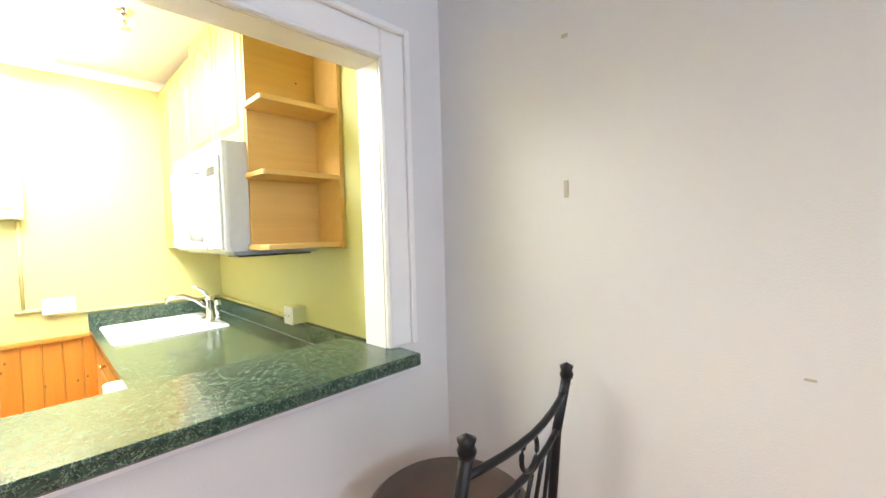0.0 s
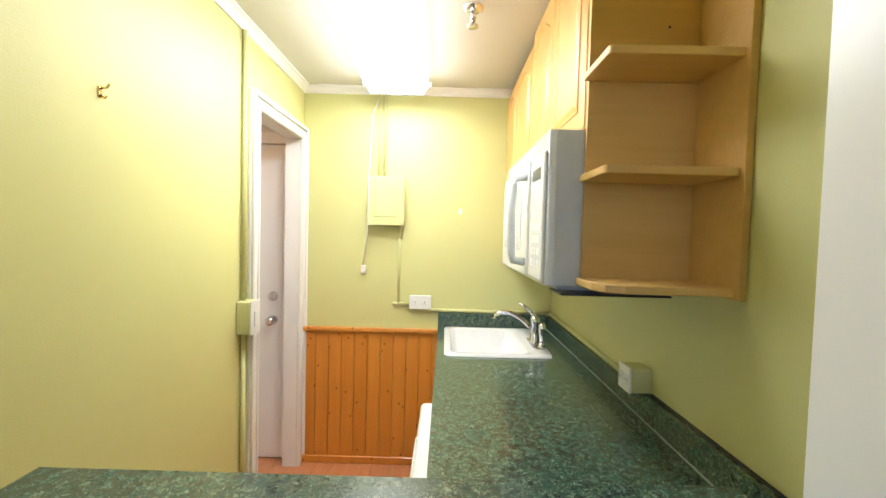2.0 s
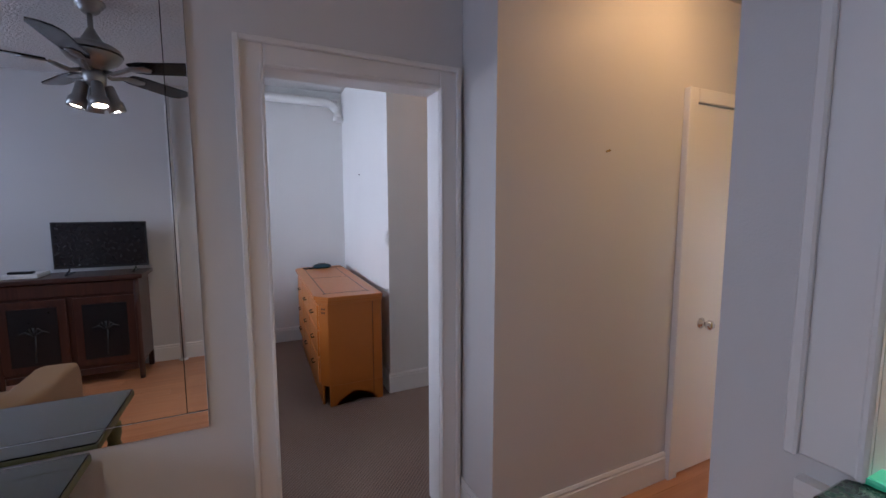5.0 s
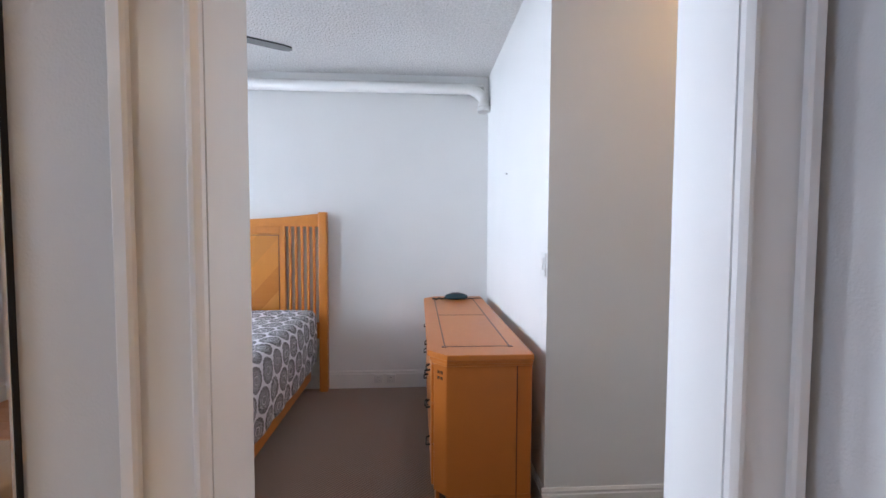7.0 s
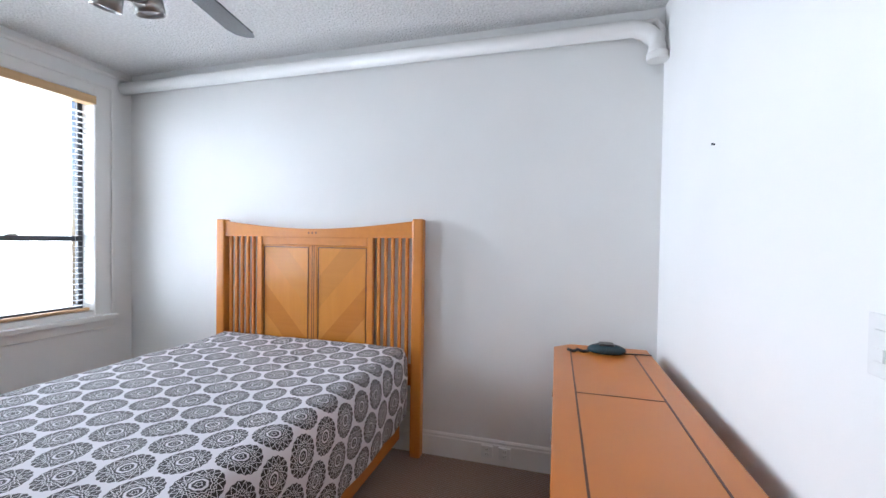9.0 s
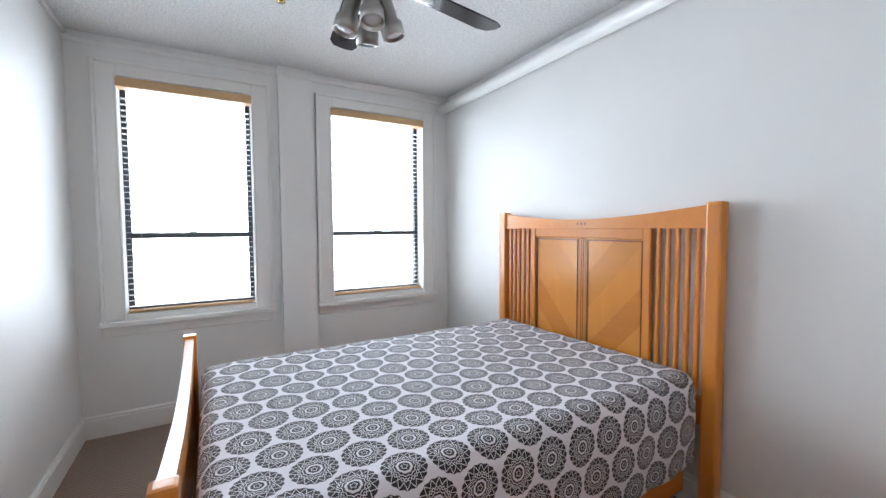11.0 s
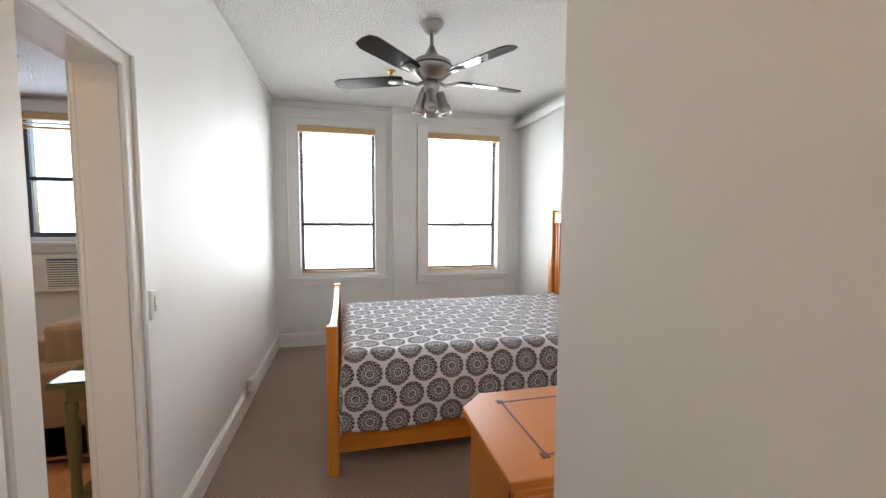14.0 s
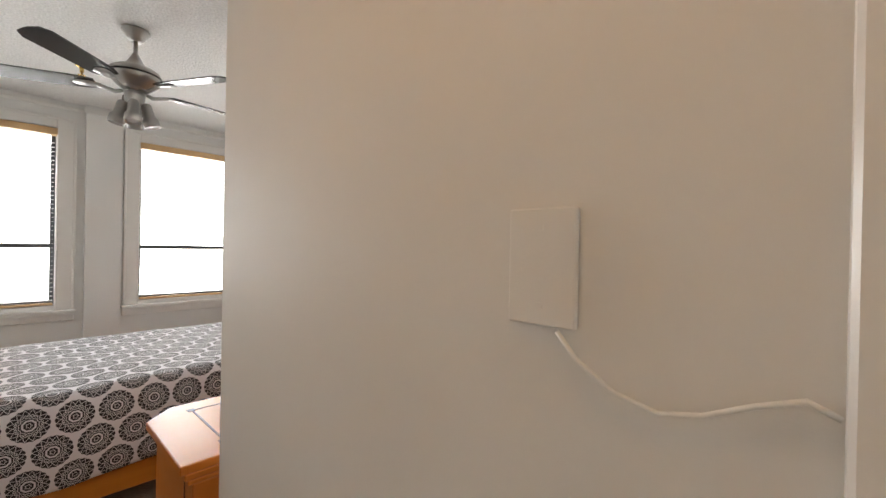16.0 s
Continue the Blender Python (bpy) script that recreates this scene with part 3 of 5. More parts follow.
turned("collar", [(0.056, 0), (0.058, 0.01), (0.058, 0.04), (0.05, 0.045)], (BW + 0.08, 1.773, BC - 0.335), TRIM, pipe)
tagged(pipe, "white painted insulated pipe under the ceiling along the wall", "pipe")


# ---- bed ----
def clip_band(points, level, slope, keep):
    """The part of a flat outline (d, z) above (keep 1) or below (keep -1) the slanting line z = level + slope * d."""
    side = [keep * (z - level - slope * d) for d, z in points]
    out = []
    for k, (d, z) in enumerate(points):
        n = (k + 1) % len(points)
        if side[k] >= 0:
            out.append((d, z))
        if side[k] * side[n] < 0:
            f = side[k] / (side[k] - side[n])
            out.append((d + (points[n][0] - d) * f, z + (points[n][1] - z) * f))
    return out


def bed():
    rt = root_at("bed", (-1.9, -0.65, 0))
    y0, y1 = -1.30, 0.388
    hx = BW + 0.06
    for y in (y0, y1 - 0.075):
        box("headboard_post", (hx - 0.035, y, 0), (hx + 0.035, y + 0.075, 1.605), BED_WOOD, rt, 0.012, 2)
    bm = bmesh.new()
    n = 16
    a, b = y0 + 0.075, y1 - 0.075
    for k in range(n):
        ys = [a + (b - a) * (k + i) / n for i in (0, 1)]
        tops = [1.59 - 0.055 * math.sin(math.pi * (k + i) / n) for i in (0, 1)]
        verts = [bm.verts.new((x, y, z)) for x in (hx - 0.02, hx + 0.02) for y, t in zip(ys, tops) for z in (1.475, t)]
        for q in ((0, 1, 3, 2), (4, 6, 7, 5), (1, 5, 7, 3), (0, 2, 6, 4)):
            bm.faces.new([verts[i] for i in q])
    bmesh.ops.remove_doubles(bm, verts=bm.verts, dist=0.0005)
    bmesh.ops.recalc_face_normals(bm, faces=bm.faces)
    mesh_object("top_rail", bm, BED_RAIL, rt)
    box("lower_rail", (hx - 0.018, a, 0.48), (hx + 0.018, b, 0.62), BED_RAIL, rt)
    pa, pb = a + 0.29, b - 0.29
    slat = None
    for s in range(5):
        for start in (a + 0.028, b - 0.262):
            y = start + s * 0.052
            if slat is None:
                slat = box("headboard_slat", (hx - 0.012, y, 0.62), (hx + 0.012, y + 0.022, 1.477), BED_WOOD, rt, 0.004)
                first = y
            else:
                o = new("headboard_slat", slat.data)
                o.parent = rt
                o.location = (0, y - first, 0)
    for y in (pa, pb - 0.045):
        box("panel_stile", (hx - 0.016, y, 0.62), (hx + 0.018, y + 0.045, 1.477), BED_WOOD, rt)
    box("panel_top", (hx - 0.016, pa + 0.045, 1.415), (hx + 0.016, pb - 0.045, 1.477), BED_RAIL, rt)
    mid = (pa + pb) / 2
    box("panel_muntin", (hx - 0.014, mid - 0.03, 0.62), (hx + 0.006, mid + 0.03, 1.416), BED_WOOD, rt)
    for side, (u, v) in enumerate(((pa + 0.045, mid - 0.03), (mid + 0.03, pb - 0.045))):
        # veneer leaves in slanting bands that fall towards the middle stile
        inner, outer = ((v, u), (u, v))[side]
        w = abs(outer - inner)
        cuts = (-1.0, 0.48, 0.70, 0.94, 1.17, 3.0)
        for i in range(5):
            leaf = [(0.0, 0.62), (w, 0.62), (w, 1.416), (0.0, 1.416)]
            for level, keep in ((cuts[i], 1), (cuts[i + 1], -1)):
                leaf = clip_band(leaf, level, 1.12, keep)
            if len(leaf) < 3:
                continue
            bm = bmesh.new()
            ring_a, ring_b = [[bm.verts.new((x, inner + (outer - inner) / w * d, z)) for d, z in leaf] for x in (hx + 0.003, hx - 0.008)]
            bm.faces.new(ring_a)
            bm.faces.new(ring_b)
            for k in range(len(leaf)):
                n2 = (k + 1) % len(leaf)
                bm.faces.new((ring_a[k], ring_a[n2], ring_b[n2], ring_b[k]))
            bmesh.ops.recalc_face_normals(bm, faces=bm.faces)
            mesh_object("veneer_panel", bm, VENEER[(0, 1, 0, 2, 0)[i]], rt)
        lo, hi = min(u, v), max(u, v)
        for yy in (lo + 0.012, hi - 0.012):
            box("inlay", (hx + 0.003, yy - 0.003, 0.62), (hx + 0.006, yy + 0.003, 1.40), DARK_LINE, rt, 0.0)
        box("inlay", (hx + 0.003, lo + 0.012, 1.397), (hx + 0.006, hi - 0.012, 1.403), DARK_LINE, rt, 0.0)
    for d in (-0.008, 0.008):
        box("inlay", (hx + 0.005, mid + d - 0.002, 0.62), (hx + 0.0075, mid + d + 0.002, 1.416), DARK_LINE, rt, 0.0)
    for d in (-0.03, 0.0, 0.03):
        box("inlay_square", (hx + 0.019, mid + d - 0.006, 1.50), (hx + 0.0215, mid + d + 0.006, 1.512), DARK_LINE, rt, 0.0)
    # foot end
    fx, f0, f1 = -0.83, -1.27, 0.30
    for y in (f0, f1 - 0.06):
        box("footboard_post", (fx - 0.032, y, 0), (fx + 0.032, y + 0.06, 0.90), BED_WOOD, rt, 0.012, 2)
    bm = bmesh.new()
    fa, fb = f0 + 0.06, f1 - 0.06
    for k in range(n):
        ys = [fa + (fb - fa) * (k + i) / n for i in (0, 1)]
        tops = [0.885 - 0.075 * math.sin(math.pi * (k + i) / n) for i in (0, 1)]
        verts = [bm.verts.new((x, y, z)) for x in (fx - 0.02, fx + 0.02) for y, t in zip(ys, tops) for z in (t - 0.10, t)]
        for q in ((0, 1, 3, 2), (4, 6, 7, 5), (1, 5, 7, 3), (0, 2, 6, 4)):
            bm.faces.new([verts[i] for i in q])
    bmesh.ops.remove_doubles(bm, verts=bm.verts, dist=0.0005)
    bmesh.ops.recalc_face_normals(bm, faces=bm.faces)
    mesh_object("footboard_rail", bm, BED_RAIL, rt)
    box("footboard_panel", (fx - 0.012, fa, 0.30), (fx + 0.012, fb, 0.76), BED_WOOD, rt)
    box("footboard_base", (fx - 0.02, fa, 0.20), (fx + 0.02, fb, 0.30), BED_RAIL, rt)
    for y in (-1.235, 0.21):
        box("side_rail", (hx + 0.03, y, 0.11), (fx - 0.03, y + 0.032, 0.31), BED_RAIL, rt, 0.006)
    box("mattress", (hx + 0.04, -1.19, 0.30), (fx - 0.05, 0.20, 0.655), PLASTIC, rt, 0.05, 3)
    return tagged(rt, "honey wood bed with slatted headboard panel and low footboard", "bed")


VENEER = [wood("veneer_leaf", lt, dk, ax, 0.2, 0.4, 0.5) for lt, dk, ax in (((0.70, 0.295, 0.045), (0.63, 0.245, 0.034), "Z"), ((0.58, 0.212, 0.028), (0.51, 0.175, 0.022), "Y"), ((0.63, 0.265, 0.042), (0.57, 0.225, 0.033), "Y"))]
bed()


def bedspread():
    """A printed cover over the mattress, hanging down at the sides and the foot, with soft folds."""
    bm = bmesh.new()
    uvl = bm.loops.layers.uv.new("UVMap")
    x0, x1, y0, y1, top = BW + 0.11, -0.885, -1.25, 0.29, 0.724
    drop = {"n": 0.43, "s": 0.36, "f": 0.30}
    r = 0.06

    def edge(s, length, hang):
        """Flat distance s across the top, then round the edge and down: how far out and how far down."""
        if s < length - r:
            return s, 0.0
        q = s - (length - r)
        quarter = r * math.pi / 2
        if q < quarter:
            return length - r + r * math.sin(q / r), r * (1 - math.cos(q / r))
        return length + 0.012 * math.sin(q * 6), r + (q - quarter)

    nu, nv = 100, 110
    us = [(x1 - x0 + 0.26) * i / nu for i in range(nu + 1)]
    half = (y1 - y0) / 2
    vs = [-(half + drop["s"]) + (2 * half + drop["s"] + drop["n"]) * j / nv for j in range(nv + 1)]
    grid = []
    for u in us:
        row = []
        for v in vs:
            px, dx = edge(u, x1 - x0, drop["f"])
            py, dy = edge(abs(v), half, 0.3)
            py = math.copysign(py, v)
            down = max(dx, dy)
            if dx > 0 and dy > 0:
                down = math.hypot(dx, dy) if max(dx, dy) < r else max(dx, dy)
            wob = noise.noise(Vector((u * 2.3, v * 2.3, 1.0))) * 0.012 + noise.noise(Vector((u * 7, v * 7, 4.0))) * 0.005
            fold = 0.014 * math.sin(u * 9 + 2.5 * noise.noise(Vector((u * 2, 3, v)))) * min(dy / 0.3, 1.0)
            sag = -0.006 * max(0.0, (u / (x1 - x0)) - 0.75) * 4
            hem = 0.02 * noise.noise(Vector((u * 3.0, 7, 0))) * min(dy / 0.3, 1.0)
            row.append((bm.verts.new((x0 + px, (y0 + y1) / 2 + py + math.copysign(fold, v), top - down + wob * (0.4 if down > 0.08 else 1.0) + sag + hem + 0.02 * math.exp(-u * 6))), (u, v)))
        grid.append(row)
    for i in range(nu):
        for j in range(nv):
            cell = [grid[i][j], grid[i + 1][j], grid[i + 1][j + 1], grid[i][j + 1]]
            fc = bm.faces.new([c[0] for c in cell])
            for lp, c in zip(fc.loops, cell):
                lp[uvl].uv = c[1]
    ob = mesh_object("bedspread", bm, CLOTH, None, True)
    solid = ob.modifiers.new("thickness", "SOLIDIFY")
    solid.thickness, solid.offset = 0.008, -1
    return tagged(ob, "white cotton bedspread printed with dark lace medallions, on the bed", "bedspread")


bedspread()


# ---- dresser ----
def dresser():
    rt = root_at("dresser", (-2.08, 1.36, 0))
    x0, x1, y0, y1, top = -3.0, -1.30, 1.24, 1.745, 0.862
    c = 0.09

    def outline(d):
        return [(x0 + d, y1), (x0 + d, y0 + c), (x0 + c, y0 + d), (x1 - c, y0 + d), (x1 - d, y0 + c), (x1 - d, y1)]

    for nm, d, z0, z1 in (("top", 0.0, top - 0.028, top), ("top_moulding", 0.012, top - 0.048, top - 0.028), ("neck_moulding", 0.02, top - 0.062, top - 0.048)):
        bm = bmesh.new()
        prism(bm, outline(d), z0, z1, 0, 0.003)
        mesh_object(nm, bm, DRESSER, rt)
    bm = bmesh.new()
    d = 0.032
    prism(bm, outline(d), 0.16, top - 0.062, 0, 0.003)
    mesh_object("body", bm, DRESSER_SIDE, rt)
    # end panels with a curved cut at the floor
    for xs, nm in ((x1 - d, "end_panel"), (x0 + d, "end_panel")):
        bm = bmesh.new()
        ya, yb = y0 + c + 0.0, y1
        pts = [(ya, 0.0), (ya + 0.05, 0.0)] + [(ya + 0.05 + (yb - ya - 0.10) * t, 0.02 + 0.075 * math.sin(math.pi * t)) for t in arc(0, 1, 10)] + [(yb - 0.05, 0.0), (yb, 0.0), (yb, 0.162), (ya, 0.162)]
        s = 0.002 if xs > -2 else -0.002
        va = [bm.verts.new((xs + s, y, z)) for y, z in pts]
        vb = [bm.verts.new((xs - s * 11, y, z)) for y, z in pts]
        m = len(pts)
        bm.faces.new(va)
        bm.faces.new(list(reversed(vb)))
        for k in range(m):
            bm.faces.new((va[k], vb[k], vb[(k + 1) % m], va[(k + 1) % m]))
        bmesh.ops.triangulate(bm, faces=[fc for fc in bm.faces if len(fc.verts) > 4])
        bmesh.ops.recalc_face_normals(bm, faces=bm.faces)
        mesh_object(nm, bm, DRESSER_SIDE, rt)
    for sx, xa in ((1, x1 - d), (-1, x0 + d)):
        for ya in (y1 - 0.075,):
            box("groove", (xa, ya, 0.02), (xa + sx * 0.003, ya + 0.004, top - 0.062), DARK_LINE, rt, 0.0)
        # corner pilaster on the cut corner, with four small inlaid squares
        for a in (0, 1):
            for b in (0, 1):
                t = 0.38 + 0.24 * a
                px = xa - sx * (c - d) * (1 - t)
                py = y0 + d + (c - d) * t
                bm = bmesh.new()
                add_box(bm, (-0.007, -0.002, -0.007), (0.007, 0.002, 0.007))
                bmesh.ops.rotate(bm, verts=bm.verts, cent=(0, 0, 0), matrix=Matrix.Rotation(sx * radians(45), 3, "Z"))
                bmesh.ops.translate(bm, verts=bm.verts, vec=(px, py, top - 0.10 - 0.028 * b))
                mesh_object("inlay_square", bm, DARK_LINE, rt)
    box("plinth", (x0 + c, y0 + d + 0.012, 0.0), (x1 - c, y0 + d + 0.03, 0.162), DRESSER, rt)
    for row, (za, zb) in enumerate(((0.175, 0.375), (0.385, 0.585), (0.595, 0.785))):
        for col in range(3):
            w = (x1 - x0 - 2 * c - 0.02) / 3
            xa = x0 + c + 0.01 + col * w
            box("drawer", (xa + 0.004, y0 + d - 0.012, za), (xa + w - 0.004, y0 + d + 0.004, zb), DRESSER, rt, 0.004)
            bar("drawer_pull", [(xa + w / 2 - 0.045, y0 + d - 0.012, (za + zb) / 2), (xa + w / 2 - 0.04, y0 + d - 0.032, (za + zb) / 2 - 0.006), (xa + w / 2 + 0.04, y0 + d - 0.032, (za + zb) / 2 - 0.006), (xa + w / 2 + 0.045, y0 + d - 0.012, (za + zb) / 2)], 0.005, IRON, rt, 6)
    # thin inlaid lines on the top
    ia, ib, ja, jb = x0 + 0.13, x1 - 0.14, y0 + 0.085, y1 - 0.085
    for lo, hi in (((ia, ja), (ib, ja + 0.007)), ((ia, jb - 0.007), (ib, jb)), ((ia, ja), (ia + 0.007, jb)), ((ib - 0.007, ja), (ib, jb)), (((ia + ib) / 2 - 0.05, ja), ((ia + ib) / 2 - 0.044, jb))):
        box("top_inlay", (*lo, top - 0.001), (*hi, top + 0.0012), DARK_LINE, rt, 0.0)
    for px, py in ((ia, ja), (ib, ja), (ia, jb), (ib, jb)):
        box("top_inlay_square", (px - 0.012, py - 0.012, top - 0.001), (px + 0.012, py + 0.012, top + 0.0016), DARK_LINE, rt, 0.0)
    return tagged(rt, "long honey-veneer dresser with cut corners and inlaid top", "dresser")


DRESSER_SIDE = paint("dresser_side_veneer", (0.56, 0.172, 0.022), 0.32, 0.05, 0.004, 90)
dresser()

phone = root_at("telephone", (-2.850, 1.495, 0.862))
bm = bmesh.new()
bmesh.ops.create_uvsphere(bm, u_segments=20, v_segments=10, radius=1.0)
bmesh.ops.scale(bm, verts=bm.verts, vec=(0.055, 0.10, 0.034))
for vtx in bm.verts:
    vtx.co.z = max(vtx.co.z, -0.018)
bmesh.ops.translate(bm, verts=bm.verts, vec=(-2.850, 1.515, 0.883))
mesh_object("body", bm, TEAL, phone, True)
box("keypad", (-2.885, 1.475, 0.905), (-2.815, 1.555, 0.918), BLACK, phone, 0.006)
bar("cord", [(-2.850, 1.425, 0.87), (-2.830, 1.395, 0.868), (-2.860, 1.365, 0.869), (-2.820, 1.345, 0.868), (-2.850, 1.315, 0.869)], 0.009, BLACK, phone, 8)
bar("line", [(-2.850, 1.605, 0.868), (-2.870, 1.675, 0.866), (-2.870, 1.743, 0.866)], 0.003, BLACK, phone, 6)
tagged(phone, "dark teal telephone with a black cord on the dresser", "telephone")


# ---- ceiling fans ----
def ceiling_fan(place, turn, bulb, label, blade_r=0.71):
    cx, cy, cz = place
    rt = root_at("ceiling_fan", place)
    turned("canopy", [(0.0, 0.0), (0.075, 0.0), (0.078, -0.012), (0.066, -0.016), (0.066, -0.03), (0.054, -0.036), (0.05, -0.052), (0.032, -0.07), (0.0, -0.072)][::-1], place, NICKEL, rt, "Z", 28)
    turned("rod", [(0.013, -0.215), (0.013, -0.06)], place, NICKEL, rt)
    turned("motor", [(0.0, -0.390), (0.055, -0.390), (0.062, -0.375), (0.07, -0.360), (0.115, -0.335), (0.138, -0.305), (0.14, -0.280), (0.132, -0.262), (0.10, -0.240), (0.058, -0.225), (0.036, -0.19), (0.016, -0.15), (0.0, -0.15)], place, NICKEL, rt, "Z", 32)
    turned("motor_band", [(0.139, -0.296), (0.1425, -0.293), (0.1425, -0.286), (0.139, -0.283)], place, BLACK, rt, "Z", 32)
    turned("switch_housing", [(0.0, -0.475), (0.04, -0.475), (0.05, -0.465), (0.055, -0.420), (0.06, -0.390), (0.0, -0.390)], place, NICKEL, rt, "Z", 28)
    for k in range(5):
        a = radians(turn + 72 * k)
        rot = Matrix.Rotation(a, 3, "Z")
        tilt = Matrix.Rotation(radians(11), 3, "X")
        bm = bmesh.new()
        pts = [(0.20, -0.045), (0.26, -0.062), (blade_r - 0.06, -0.07), (blade_r - 0.012, -0.05), (blade_r, 0.0), (blade_r - 0.012, 0.05), (blade_r - 0.06, 0.07), (0.26, 0.062), (0.20, 0.045)]
        prism(bm, pts, -0.004, 0.004, 0, 0.0)
        bmesh.ops.rotate(bm, verts=bm.verts, cent=(0, 0, 0), matrix=tilt)
        bmesh.ops.rotate(bm, verts=bm.verts, cent=(0, 0, 0), matrix=rot)
        bmesh.ops.translate(bm, verts=bm.verts, vec=(cx, cy, cz - 0.365))
        mesh_object("blade", bm, BLADE, rt)
        bm = bmesh.new()
        prism(bm, [(0.17, -0.014), (0.22, -0.03), (0.29, -0.034), (0.315, 0.0), (0.29, 0.034), (0.22, 0.03), (0.17, 0.014)], -0.012, -0.0045, 0, 0.002)
        bmesh.ops.rotate(bm, verts=bm.verts, cent=(0, 0, 0), matrix=tilt)
        sweep(bm, [(0.055, 0, -0.02), (0.10, 0, -0.036), (0.15, 0, -0.022), (0.19, 0, -0.008)], [0.012, 0.013, 0.013, 0.012], 8)
        bmesh.ops.recalc_face_normals(bm, faces=bm.faces)
        bmesh.ops.rotate(bm, verts=bm.verts, cent=(0, 0, 0), matrix=rot)
        bmesh.ops.translate(bm, verts=bm.verts, vec=(cx, cy, cz - 0.365))
        mesh_object("blade_arm", bm, NICKEL, rt, True)
    for k in range(4):
        a = radians(turn + 30 + 90 * k)
        out = Vector((math.cos(a), math.sin(a), 0))
        foot = Vector(place) + out * 0.055 + Vector((0, 0, -0.460))
        aim = (Vector((0, 0, -1)) + out * 0.28).normalized()
        basis = aim.to_track_quat("Z", "Y").to_matrix()
        for nm, prof, mt in (("spot_shade", [(0.0, 0.0), (0.024, 0.0), (0.03, 0.01), (0.033, 0.085), (0.045, 0.10), (0.045, 0.15), (0.041, 0.15), (0.041, 0.135), (0.0, 0.13)], NICKEL), ("bulb", [(0.0, 0.131), (0.034, 0.131), (0.034, 0.139), (0.02, 0.144), (0.0, 0.145)], bulb)):
            bm = bmesh.new()
            lathe(bm, prof, (0, 0, 0), "Z", 20)
            bmesh.ops.recalc_face_normals(bm, faces=bm.faces)
            bmesh.ops.rotate(bm, verts=bm.verts, cent=(0, 0, 0), matrix=basis)
            bmesh.ops.translate(bm, verts=bm.verts, vec=foot)
            mesh_object(nm, bm, mt, rt, True)
    bar("pull_chain", [Vector(place) + Vector((-0.05, 0.03, -0.460)), Vector(place) + Vector((-0.052, 0.032, -0.59))], 0.0015, BRASS, rt, 5)
    return tagged(rt, label, "ceiling fan", "ceiling fans")


ceiling_fan((-1.50, -0.15, BC), 46, BULB_OFF, "brushed nickel ceiling fan with five glossy black blades, unlit")
ceiling_fan((1.36, 0.06, LC), 37, BULB, "brushed nickel ceiling fan with black blades and lit spot lamps", 0.64)


def sprinkler(place, mat, label):
    rt = root_at("sprinkler_head", place)
    turned("rosette", [(0.0, -0.0149), (0.0248, -0.0174), (0.0422, -0.0050), (0.0422, 0.0), (0.0, 0.0)], place, mat, rt)
    turned("body", [(0.0, -0.0558), (0.0111, -0.0558), (0.0136, -0.0372), (0.0136, -0.0149), (0.0, -0.0149)], place, mat, rt, "Z", 12)
    turned("deflector", [(0.0, -0.0769), (0.0236, -0.0769), (0.0236, -0.0732), (0.0050, -0.0707), (0.0050, -0.0558), (0.0, -0.0558)], place, mat, rt, "Z", 14)
    return tagged(rt, label, "sprinkler", "ceiling sprinklers")


sprinkler((2.275, 2.965, KC), CHROME, "chrome fire sprinkler head on the kitchen ceiling")
sprinkler((-1.33, -1.1, BC), BRASS, "brass fire sprinkler head on the bedroom ceiling")


# ---- wall fittings ----
def plate(name, face, axis, out, u, z, w, h, label, kind, mat=PLASTIC, depth=0.007):
    """A wall plate centred at u, z; kind: 'blank', 'rocker' or 'outlet'."""
    at = (face, u, z) if axis == "x" else (u, face, z)
    rt = root_at(name, at)

    def part(nm, du, dz, ww, hh, d0, d1, mt, bev=0.0015):
        a = (face + out * d0, u + du - ww / 2, z + dz - hh / 2)
        b = (face + out * d1, u + du + ww / 2, z + dz + hh / 2)
        if axis == "y":
            a, b = (a[1], a[0], a[2]), (b[1], b[0], b[2])
        box(nm, a, b, mt, rt, bev)

    part("cover", 0, 0, w, h, 0.0, depth, mat, 0.002)
    if kind == "rocker":
        part("rocker", 0, 0, w * 0.42, h * 0.52, depth, depth + 0.004, PLASTIC)
        part("rocker_pad", 0, -h * 0.13, w * 0.36, h * 0.22, depth + 0.004, depth + 0.007, PLASTIC)
    elif kind == "outlet":
        wide = w > h
        for s in (-1, 1):
            du, dz = (s * w * 0.22, 0) if wide else (0, s * h * 0.22)
            part("receptacle", du, dz, 0.03, 0.03, depth, depth + 0.003, mat)
            for e in (-0.006, 0.006):
                part("slot", du + (0 if wide else e), dz + (e if wide else 0), 0.008 if wide else 0.0022, 0.0022 if wide else 0.008, depth + 0.003, depth + 0.0034, BLACK, 0.0)
    else:
        for s in (-1, 1):
            part("screw", 0, s * h * 0.33, 0.006, 0.006, depth, depth + 0.001, mat, 0.0)
    return tagged(rt, label, "outlet" if kind == "outlet" else "switch plate")


